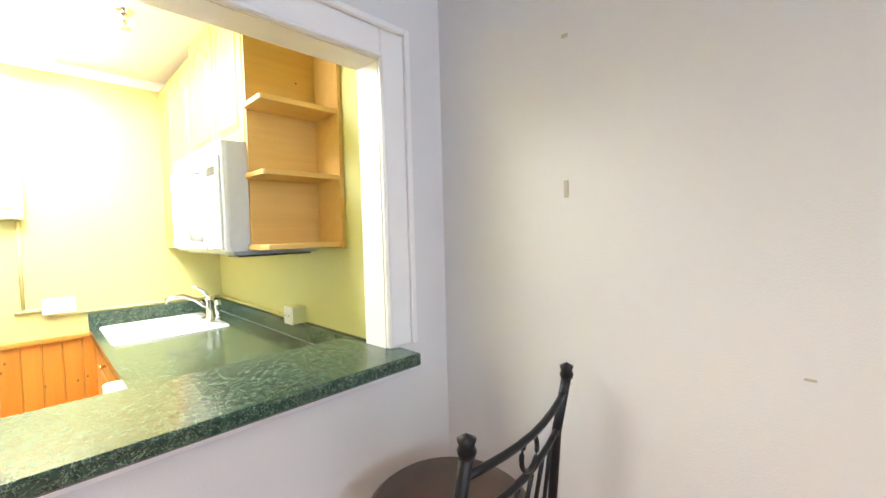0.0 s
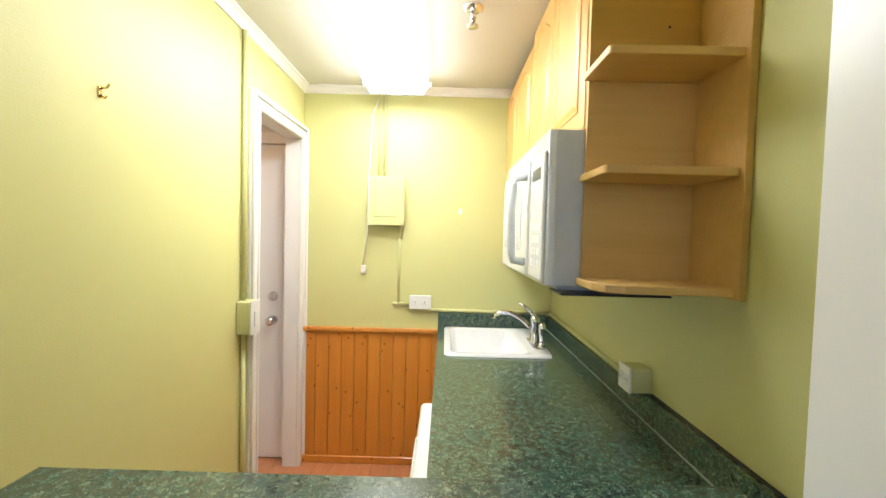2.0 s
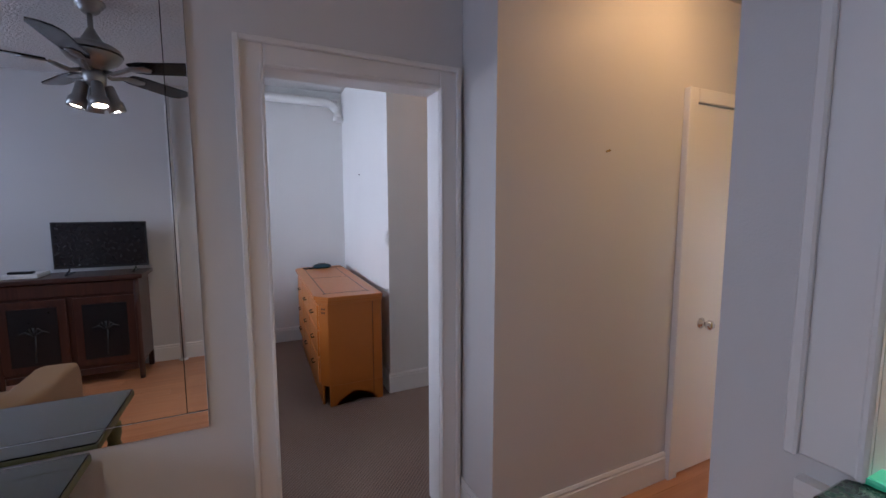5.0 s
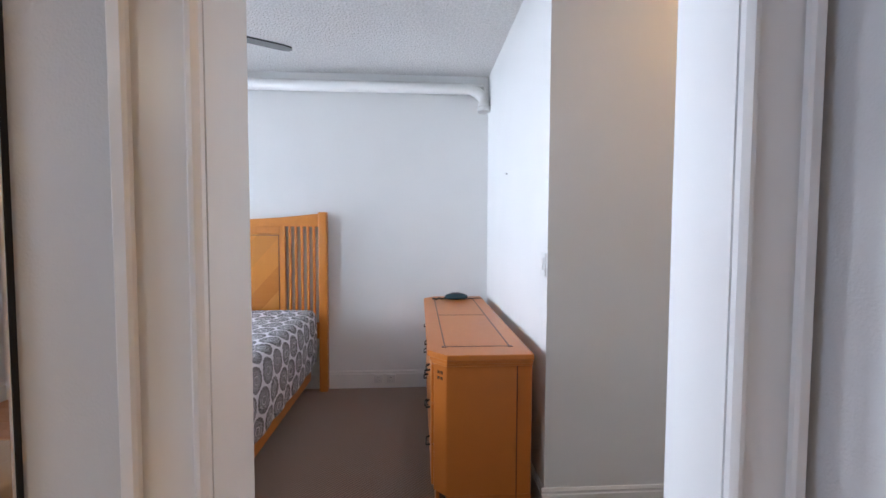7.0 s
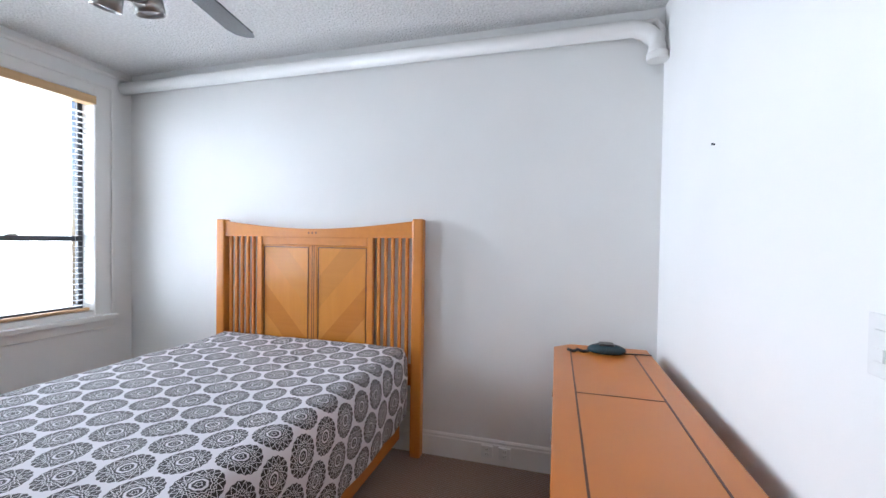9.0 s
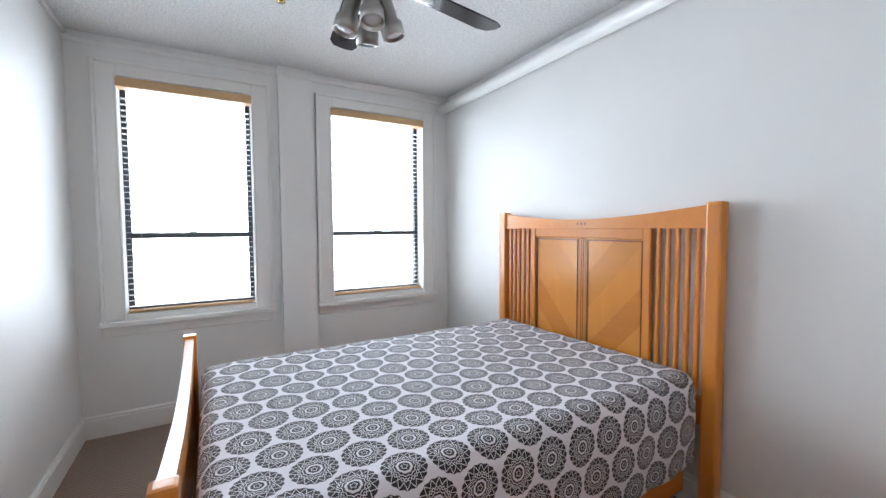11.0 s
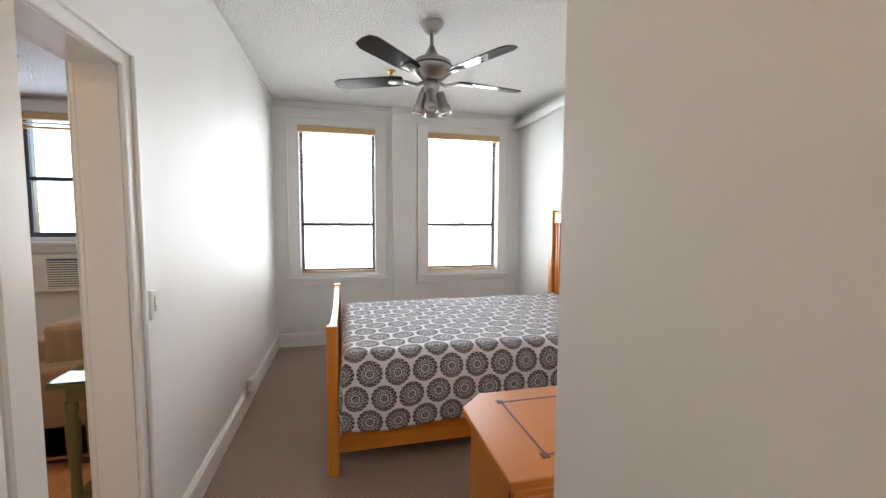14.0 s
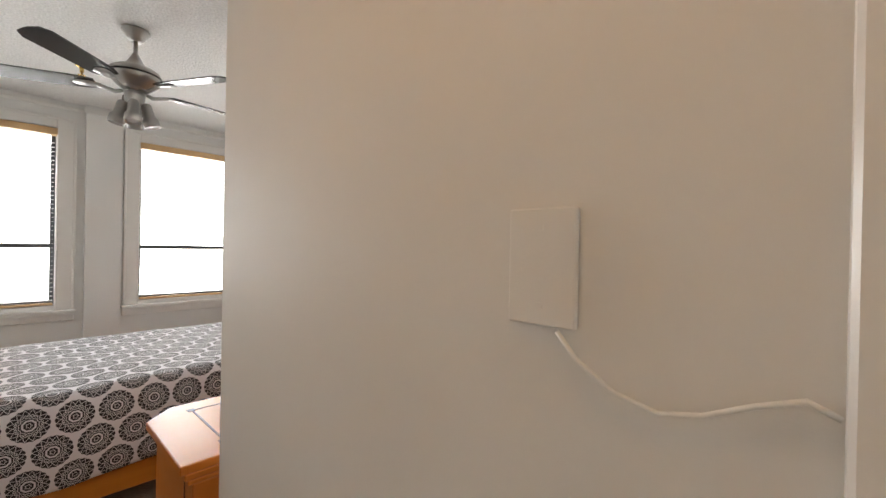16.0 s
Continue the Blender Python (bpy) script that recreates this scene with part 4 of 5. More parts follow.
plate("light_switch", -0.128, "x", -1, 0.775, 1.16, 0.078, 0.12, "white rocker light switch beside the bedroom door", "rocker", PLASTIC, 0.03)
plate("light_switch", BLY, "y", -1, -1.43, 1.28, 0.075, 0.118, "white rocker light switch on the closet wall", "rocker")
cable_plate = plate("blank_wall_plate", BLX, "x", 1, 2.82, 1.475, 0.082, 0.13, "painted-over blank wall plate with a cable below", "blank", WHITE_WALL, 0.009)
bar("cable", [(BLX + 0.006, 2.840, 1.406), (BLX + 0.012, 2.865, 1.382), (BLX + 0.008, 2.900, 1.357), (BLX + 0.008, 2.940, 1.348), (BLX + 0.008, 2.975, 1.356), (BLX + 0.008, 3.010, 1.374), (BLX + 0.008, 3.040, 1.386), (BLX + 0.008, 3.058, 1.378)], 0.0026, WHITE_WALL, cable_plate, 8)
plate("baseboard_outlet", -0.144, "x", -1, -0.80, 0.185, 0.12, 0.085, "white outlet box on the baseboard", "blank", PLASTIC, 0.035)
plate("baseboard_outlet", BW + 0.016, "x", 1, 0.83, 0.09, 0.075, 0.075, "white outlet on the baseboard", "outlet", PLASTIC, 0.02)
plate("baseboard_outlet", BW + 0.016, "x", 1, 0.945, 0.09, 0.075, 0.075, "white outlet on the baseboard", "outlet", PLASTIC, 0.02)


# ---- kitchen ----
def counter(name, outline, z0, z1, label):
    bm = bmesh.new()
    prism(bm, outline, z0, z1, 0, 0.006)
    return tagged(mesh_object(name, bm, GREEN), label, "counter")


counter("bar_counter", [(1.41, 1.68), (2.80, 1.68), (2.80, PY0 - 0.02), (JX1 - 0.004, PY0 - 0.02), (JX1 - 0.004, 2.055), (JX0 - 0.02, 2.055), (JX0 - 0.02, PY1 + 0.003), (JX0 + 0.004, PY1 + 0.003), (JX0 + 0.004, PY0 - 0.02), (1.41, PY0 - 0.02)], 1.01, 1.05, "dark green marbled laminate bar top on the half wall")
tagged(moulding("bar_trim", [(0, 0), (0.02, 0), (0.03, 0.03), (0.03, 0.055), (0.0, 0.055)], (1.345, PY0, 0.954), (2.87, PY0, 0.954), (0, -1, 0), TRIM), "white painted moulding under the bar top", "moulding", kind="structure")

CX = 2.155                                   # front edge of the worktop
SX0, SX1, SY0, SY1 = 2.195, 2.735, 3.25, 3.845  # sink
worktop = root_at("kitchen_counter", (2.4, 2.8, 0.875))
for lo, hi in (((CX, PY1 + 0.002), (KX1 - 0.03, SY0 + 0.02)), ((CX, SY0 + 0.02), (SX0 + 0.02, SY1 - 0.02)), ((SX1 - 0.02, SY0 + 0.02), (KX1 - 0.03, SY1 - 0.02)), ((CX, SY1 - 0.02), (KX1 - 0.03, KY1 - 0.03))):
    box("top", (*lo, 0.875), (*hi, 0.915), GREEN, worktop, 0.0)
box("backsplash", (KX1 - 0.03, PY1 + 0.002, 0.875), (KX1, KY1, 0.998), GREEN, worktop, 0.004)
box("end_splash", (CX, KY1 - 0.03, 0.875), (KX1 - 0.031, KY1, 1.005), GREEN, worktop, 0.004)
box("seam", (KX1 - 0.0335, PY1 + 0.002, 0.915), (KX1 - 0.03, KY1 - 0.031, 0.9185), CAULK, worktop, 0.0)
box("top_seam", (KX1 - 0.007, PY1 + 0.002, 0.998), (KX1, 2.615, 1.003), BLACK, worktop, 0.0)
tagged(worktop, "dark green marbled laminate worktop with backsplash", "counter")
for a, b in (((KX1 - 0.012, PY1 + 0.79, 1.006), (KX1 - 0.012, KY1 - 0.012, 1.016)), ((KX1 - 0.012, KY1 - 0.012, 1.02), (1.99, KY1 - 0.012, 1.02))):
    tagged(bar("cable_trim", [a, b], 0.011, LIME_PLASTIC, None, 8), "lime painted cable conduit above the backsplash", "conduit", kind="structure")

sink = root_at("kitchen_sink", (2.39, 3.46, 0.915))
bm = bmesh.new()
def rim(x0, x1, y0, y1, r, z):
    pts = []
    for cx, cy, a in ((x1 - r, y1 - r, 0), (x0 + r, y1 - r, 90), (x0 + r, y0 + r, 180), (x1 - r, y0 + r, 270)):
        pts += [(cx + r * math.cos(radians(a + d)), cy + r * math.sin(radians(a + d)), z) for d in (0, 18, 36, 54, 72, 90)]
    return [bm.verts.new(p) for p in pts]
loops = [rim(SX0, SX1, SY0, SY1, 0.04, 0.916), rim(SX0 + 0.004, SX1 - 0.004, SY0 + 0.004, SY1 - 0.004, 0.04, 0.926), rim(SX0 + 0.03, SX1 - 0.11, SY0 + 0.035, SY1 - 0.035, 0.05, 0.927), rim(SX0 + 0.04, SX1 - 0.12, SY0 + 0.045, SY1 - 0.045, 0.05, 0.915), rim(SX0 + 0.06, SX1 - 0.14, SY0 + 0.07, SY1 - 0.07, 0.05, 0.77)]
for a, b in zip(loops, loops[1:]):
    for k in range(len(a)):
        bm.faces.new((a[k], a[(k + 1) % len(a)], b[(k + 1) % len(a)], b[k]))
bm.faces.new(loops[-1])
bmesh.ops.recalc_face_normals(bm, faces=bm.faces)
mesh_object("basin", bm, BASIN, sink, True)
turned("drain", [(0.0, 0.0), (0.042, 0.0), (0.042, 0.004), (0.03, 0.005), (0.0, 0.003)], (2.42, 3.55, 0.771), CHROME, sink)
tagged(sink, "white drop-in kitchen sink in the green worktop", "sink")

tap = root_at("kitchen_tap", (2.60, 3.43, 0.926))
bx, by, bz = 2.685, 3.47, 0.927
box("base_plate", (bx - 0.025, by - 0.12, bz), (bx + 0.025, by + 0.10, bz + 0.012), CHROME, tap, 0.006, 2)
turned("body", [(0.0, 0.0), (0.03, 0.0), (0.03, 0.01), (0.024, 0.02), (0.023, 0.10), (0.027, 0.115), (0.024, 0.135), (0.012, 0.145), (0.0, 0.146)], (bx, by, bz + 0.01), CHROME, tap)
bar("spout", [(bx - 0.015, by, bz + 0.085), (bx - 0.07, by + 0.01, bz + 0.135), (bx - 0.13, by + 0.02, bz + 0.165), (bx - 0.185, by + 0.03, bz + 0.165), (bx - 0.215, by + 0.033, bz + 0.15), (bx - 0.22, by + 0.034, bz + 0.13)], [0.013, 0.0125, 0.012, 0.0125, 0.014, 0.014], CHROME, tap, 12)
bar("lever", [(bx, by, bz + 0.145), (bx - 0.02, by + 0.005, bz + 0.175), (bx - 0.055, by + 0.012, bz + 0.205), (bx - 0.085, by + 0.017, bz + 0.215)], [0.013, 0.010, 0.008, 0.006], CHROME, tap, 10)
turned("sprayer_base", [(0.0, 0.0), (0.02, 0.0), (0.018, 0.015), (0.012, 0.03), (0.0, 0.03)], (bx + 0.015, by - 0.10, bz + 0.008), CHROME, tap)
turned("sprayer", [(0.0, 0.0), (0.012, 0.0), (0.014, 0.04), (0.018, 0.065), (0.018, 0.09), (0.01, 0.10), (0.0, 0.10)], (bx + 0.015, by - 0.10, bz + 0.036), CHROME, tap)
tagged(tap, "chrome kitchen tap with lever and side sprayer", "tap")


def lower_cabinet(y0, y1, doors):
    rt = root_at("base_cabinet", (2.45, (y0 + y1) / 2, 0))
    box("body", (CX + 0.045, y0 + 0.001, 0.09), (KX1, y1 - 0.001, 0.74), MAPLE, rt, 0.002)
    box("front_frame", (CX + 0.045, y0 + 0.001, 0.74), (CX + 0.065, y1 - 0.001, 0.874), MAPLE, rt, 0.002)
    box("toe_kick", (CX + 0.10, y0 + 0.001, 0.0), (KX1, y1 - 0.001, 0.09), BLACK, rt, 0.0)
    w = (y1 - y0) / doors
    for k in range(doors):
        a, b = y0 + k * w + 0.006, y0 + (k + 1) * w - 0.006
        box("door", (CX + 0.025, a, 0.11), (CX + 0.045, b, 0.70), MAPLE, rt, 0.004)
        box("drawer_front", (CX + 0.025, a, 0.715), (CX + 0.045, b, 0.86), MAPLE, rt, 0.004)
        for z in (0.66, 0.785):
            turned("knob", [(0.0, -0.028), (0.012, -0.026), (0.013, -0.018), (0.006, -0.012), (0.006, 0.0), (0.0, 0.0)], (CX + 0.026, a + 0.05, z), BRASS, rt, "X", 12)
    return tagged(rt, "maple base cabinet with brass knobs under the worktop", "cabinet", "base cabinets")


lower_cabinet(2.83, KY1, 2)
lower_cabinet(PY1 + 0.003, 2.33, 1)
dish = root_at("dishwasher", (2.4, 2.495, 0))
box("body", (CX + 0.03, 2.330, 0.08), (KX1, 2.827, 0.873), APPLIANCE, dish, 0.003)
box("door", (CX - 0.03, 2.334, 0.12), (CX + 0.03, 2.823, 0.72), APPLIANCE, dish, 0.01, 2)
box("control_panel", (CX - 0.045, 2.334, 0.725), (CX + 0.03, 2.823, 0.868), APPLIANCE, dish, 0.02, 3)
box("handle", (CX - 0.06, 2.397, 0.735), (CX - 0.04, 2.760, 0.765), APPLIANCE, dish, 0.007, 2)
box("toe_panel", (CX + 0.05, 2.334, 0.0), (CX + 0.08, 2.823, 0.08), BLACK, dish, 0.0)
tagged(dish, "white built-in dishwasher under the green worktop", "dishwasher")


def arch_door(rt, x, y0, y1, z0, z1, knob_z=None):
    """A raised-panel cabinet door that faces -x, with an arched panel."""
    box("door", (x, y0, z0), (x + 0.019, y1, z1), MAPLE, rt, 0.004)
    m = 0.055
    a, b = y0 + m, y1 - m
    rise = min(0.06, (z1 - z0) * 0.2)

    def outline(d):
        pts = [(a + d, z0 + m + d), (b - d, z0 + m + d), (b - d, z1 - m - rise - d)]
        pts += [(b - d - (b - a - 2 * d) * t, z1 - m - rise - d + rise * math.sin(math.pi * t)) for t in arc(0.08, 0.92, 10)]
        return pts + [(a + d, z1 - m - rise - d)]

    bm = bmesh.new()
    rings = [[bm.verts.new((xx, y, z)) for y, z in outline(d)] for d, xx in ((0.0, x + 0.001), (0.004, x - 0.004), (0.01, x + 0.0015), (0.028, x - 0.007))]
    n = len(rings[0])
    for p, q in zip(rings, rings[1:]):
        for k in range(n):
            bm.faces.new((p[k], p[(k + 1) % n], q[(k + 1) % n], q[k]))
    bm.faces.new(rings[-1])
    bmesh.ops.recalc_face_normals(bm, faces=bm.faces)
    mesh_object("door_panel", bm, MAPLE, rt)


def upper_cabinet(y0, y1, z0, z1, doors):
    rt = root_at("wall_cabinet", (2.64, (y0 + y1) / 2, z0))
    x = 2.565
    box("body", (x + 0.02, y0 + 0.0008, z0), (KX1, y1 - 0.0008, z1), MAPLE, rt, 0.002)
    w = (y1 - y0) / doors
    for k in range(doors):
        arch_door(rt, x, y0 + k * w + 0.003, y0 + (k + 1) * w - 0.003, z0 + 0.004, z1 - 0.004)
        yk = y0 + (k + 1) * w - 0.035 if k % 2 == 0 else y0 + k * w + 0.035
        turned("knob", [(0.0, -0.024), (0.011, -0.022), (0.012, -0.016), (0.005, -0.01), (0.005, 0.0), (0.0, 0.0)], (x, yk, z0 + 0.05), BRASS, rt, "X", 12)
    return tagged(rt, "maple wall cabinet with arched raised-panel doors", "cabinet", "wall cabinets")


SHY = 2.42
upper_cabinet(SHY + 0.018, 3.16, 1.817, 2.428, 2)
upper_cabinet(3.16, KY1 - 0.001, 1.372, 2.384, 2)

shelf = root_at("open_corner_shelf", (2.64, 2.2, 1.37))
box("back_panel", (2.567, SHY, 1.375), (KX1 - 0.001, SHY + 0.016, 2.428), MAPLE_LIGHT, shelf, 0.001)
box("side_panel", (KX1 - 0.02, 2.23, 1.375), (KX1 - 0.001, SHY, 2.428), MAPLE_LIGHT, shelf, 0.001)
for z, r in ((1.382, 0.06), (1.665, 0.012), (1.94, 0.012), (2.405, 0.012)):
    bm = bmesh.new()
    prism(bm, [(2.552, SHY), (2.552, 2.245 + r), (2.552 + 0.3 * r, 2.245 + 0.3 * r), (2.552 + r, 2.245), (KX1 - 0.02, 2.245), (KX1 - 0.02, SHY)], z, z + 0.02, 0, 0.002)
    mesh_object("shelf", bm, MAPLE_LIGHT, shelf)
for px, pz in ((2.63, 2.30), (2.78, 2.29), (2.63, 1.99), (2.78, 2.09)):
    turned("peg_hole", [(0.0, -0.001), (0.004, -0.001), (0.004, 0.0), (0.0, 0.0)], (px, SHY, pz), BLACK, shelf, "Y", 8)
tagged(shelf, "empty open maple end shelf on the kitchen wall", "shelf")

mw = root_at("microwave", (2.6, 2.66, 1.36))
M0, M1, MZ0, MZ1 = 2.427, 3.158, 1.372, 1.815
box("body", (2.4700, M0 + 0.012, MZ0), (KX1, M1, MZ1), APPLIANCE_DARK, mw, 0.006, 2)
box("front_frame", (2.4680, M0 + 0.003, MZ0 + 0.002), (2.4960, M1, MZ1 - 0.002), APPLIANCE, mw, 0.008, 2)
box("door", (2.4520, M0 + 0.19, MZ0 + 0.012), (2.4690, M1 - 0.006, MZ1 - 0.06), APPLIANCE, mw, 0.006, 2)
box("door_window", (2.4495, M0 + 0.30, MZ0 + 0.09), (2.4525, M1 - 0.07, MZ1 - 0.13), OVEN_WINDOW, mw, 0.0)
box("control_panel", (2.4560, M0 + 0.01, MZ0 + 0.012), (2.4690, M0 + 0.18, MZ1 - 0.06), APPLIANCE, mw, 0.005)
box("display", (2.4545, M0 + 0.045, MZ1 - 0.135), (2.4565, M0 + 0.145, MZ1 - 0.10), BLACK, mw, 0.0)
for r in range(5):
    for c in range(3):
        box("key", (2.4553, M0 + 0.04 + c * 0.038, MZ0 + 0.05 + r * 0.036), (2.4565, M0 + 0.068 + c * 0.038, MZ0 + 0.072 + r * 0.036), PLASTIC, mw, 0.0)
for r in range(4):
    box("vent_slot", (2.4665, M0 + 0.04, MZ1 - 0.048 + r * 0.011), (2.4690, M1 - 0.03, MZ1 - 0.043 + r * 0.011), APPLIANCE_DARK, mw, 0.0)
hz = [(2.4520, MZ0 + 0.055), (2.4150, MZ0 + 0.06), (2.4080, MZ0 + 0.085), (2.4020, (MZ0 + MZ1) / 2 - 0.02), (2.4080, MZ1 - 0.135), (2.4150, MZ1 - 0.11), (2.4520, MZ1 - 0.105)]
bar("handle", [(x, M0 + 0.225, z) for x, z in hz], 0.014, APPLIANCE, mw, 10)
box("underside", (2.5100, M0 + 0.03, MZ0 - 0.012), (KX1 - 0.02, M1 - 0.02, MZ0), APPLIANCE_DARK, mw, 0.002)
tagged(mw, "white over-the-counter microwave with an arched handle", "microwave")
rack = root_at("under_cabinet_rack", (2.65, 2.18, 1.355))
box("tray", (2.50, 2.385, 1.355), (2.80, 2.50, 1.361), BLACK, rack, 0.001)
tagged(rack, "black metal vent plate below the microwave", "vent")

# ceiling light
lamp = root_at("ceiling_light", (1.880, 3.05, KC))
box("tray", (1.720, 2.470, KC - 0.03), (2.040, 3.690, KC), PLASTIC, lamp, 0.004)
bm = bmesh.new()
prof = [(-0.185, KC - 0.028), (-0.185, KC - 0.052), (-0.155, KC - 0.098), (0.155, KC - 0.098), (0.185, KC - 0.052), (0.185, KC - 0.028)]
ends = [[bm.verts.new((1.880 + u, y, z)) for u, z in prof] for y in (2.450, 3.710)]
for k in range(6):
    bm.faces.new((ends[0][k], ends[0][(k + 1) % 6], ends[1][(k + 1) % 6], ends[1][k]))
bm.faces.new(ends[0])
bm.faces.new(list(reversed(ends[1])))
bmesh.ops.recalc_face_normals(bm, faces=bm.faces)
for fc in bm.faces:
    fc.normal_update()
    fc.material_index = 0 if fc.normal.z < -0.2 else 1
mesh_object("diffuser", bm, [TUBE, TUBE_SIDE], lamp)
for y in (2.445, 3.698):
    box("end_cap", (1.675, y, KC - 0.055), (2.085, y + 0.016, KC - 0.028), PLASTIC, lamp, 0.003)
tagged(lamp, "lit fluorescent ceiling light with a white wraparound diffuser", "ceiling light")

# breaker panel, cords and conduits on the far wall
panel = root_at("breaker_panel", (1.820, KY1, 1.70))
box("body", (1.700, KY1 - 0.07, 1.561), (1.918, KY1, 1.857), LIME_PLASTIC, panel, 0.006)
box("cover", (1.692, KY1 - 0.08, 1.556), (1.926, KY1 - 0.07, 1.862), LIME_PLASTIC, panel, 0.004)
box("door", (1.742, KY1 - 0.086, 1.61), (1.884, KY1 - 0.08, 1.80), LIME_PLASTIC, panel, 0.003)
for px in (1.707, 1.911):
    for pz in (1.571, 1.847):
        turned("screw", [(0.0, -0.002), (0.005, -0.002), (0.005, 0.0), (0.0, 0.0)], (px, KY1 - 0.08, pz), NICKEL, panel, "Y", 8)
tagged(panel, "lime painted electrical breaker panel on the wall", "breaker panel")
for nm, x, z0, z1, r, mt in (("wall_conduit", 1.755, 1.86, KC - 0.044, 0.010, LIME_PLASTIC), ("wall_conduit", 1.79, 1.86, KC - 0.044, 0.010, LIME_PLASTIC), ("wall_conduit", 1.895, 1.06, 1.55, 0.008, LIME_PLASTIC)):
    tagged(bar(nm, [(x, KY1 - 0.012, z0), (x, KY1 - 0.012, z1)], r, mt, None, 8), "lime painted electrical conduit on the wall", "conduit", "wall conduits")
tagged(bar("wall_conduit", [(1.860, KY1 - 0.01, 1.055), (1.965, KY1 - 0.01, 1.055)], 0.012, LIME_PLASTIC, None, 8), "lime painted conduit stub beside the outlet", "conduit", "wall conduits")
cord = root_at("appliance_cord", (1.715, KY1, 1.8))
bar("wire", [(1.745, KY1 - 0.02, 2.35), (1.710, KY1 - 0.03, 2.25), (1.705, KY1 - 0.09, 1.86), (1.700, KY1 - 0.09, 1.5), (1.665, KY1 - 0.02, 1.30)], 0.004, PLASTIC, cord, 6)
box("plug", (1.650, KY1 - 0.03, 1.245), (1.680, KY1 - 0.002, 1.30), PLASTIC, cord, 0.004)
tagged(cord, "white electric cord with a plug hanging on the wall", "cord")
plate("wall_outlet", KY1, "y", -1, 2.037, 1.07, 0.14, 0.085, "white double outlet above the wainscot", "outlet", PLASTIC, 0.03)
plate("wall_patch", KY1, "y", -1, 2.28, 1.66, 0.024, 0.036, "small white patch on the lime wall", "blank", PLASTIC, 0.003)
kb = root_at("counter_outlet_box", (KX1 - 0.03, 2.66, 0.998))
box("box", (KX1 - 0.07, 2.622, 0.999), (KX1, 2.700, 1.082), LIME_PLASTIC, kb, 0.004)
box("cover", (KX1 - 0.078, 2.619, 0.9985), (KX1 - 0.07, 2.703, 1.085), PLASTIC, kb, 0.002)
for y in (2.640, 2.682):
    box("receptacle", (KX1 - 0.081, y - 0.014, 1.026), (KX1 - 0.078, y + 0.014, 1.058), PLASTIC, kb, 0.003)
    for e in (-0.006, 0.006):
        box("slot", (KX1 - 0.0815, y + e - 0.001, 1.036), (KX1 - 0.081, y + e + 0.001, 1.046), BLACK, kb, 0.0)
tagged(kb, "surface-mounted outlet box above the green backsplash", "outlet")

# left wall of the kitchen
sb = root_at("switch_box", (KX0, 3.075, 1.11))
box("box", (KX0, 3.065, 1.04), (KX0 + 0.062, 3.15, 1.19), LIME_PLASTIC, sb, 0.005)
box("cover", (KX0 + 0.062, 3.063, 1.038), (KX0 + 0.068, 3.152, 1.192), PLASTIC, sb, 0.002)
box("rocker", (KX0 + 0.068, 3.09, 1.075), (KX0 + 0.074, 3.125, 1.145), PLASTIC, sb, 0.002)
tagged(sb, "surface-mounted light switch box beside the kitchen door", "switch")
for z0, z1 in ((0.02, 1.03), (1.19, KC - 0.044)):
    tagged(bar("wall_conduit", [(KX0 + 0.013, 3.105, z0), (KX0 + 0.013, 3.105, z1)], 0.010, LIME_PLASTIC, None, 8), "lime painted electrical conduit on the wall", "conduit", "wall conduits")
hook = root_at("wall_hook", (KX0, 2.368, 1.86))
box("plate", (KX0, 2.362, 1.846), (KX0 + 0.003, 2.374, 1.878), BRASS, hook, 0.001)
bar("hook", [(KX0 + 0.003, 2.368, 1.870), (KX0 + 0.018, 2.368, 1.872), (KX0 + 0.026, 2.368, 1.882)], 0.003, BRASS, hook, 8)
bar("hook", [(KX0 + 0.003, 2.368, 1.853), (KX0 + 0.013, 2.368, 1.845), (KX0 + 0.018, 2.368, 1.851)], 0.003, BRASS, hook, 8)
tagged(hook, "small brass coat hook on the lime wall", "hook")
charm = root_at("green_clip", (1.445, 1.82, 1.05))
box("body", (1.427, 1.79, 1.05), (1.462, 1.85, 1.064), GLOWGREEN, charm, 0.006, 2)
tagged(charm, "small bright green plastic clip on the bar", "clip")


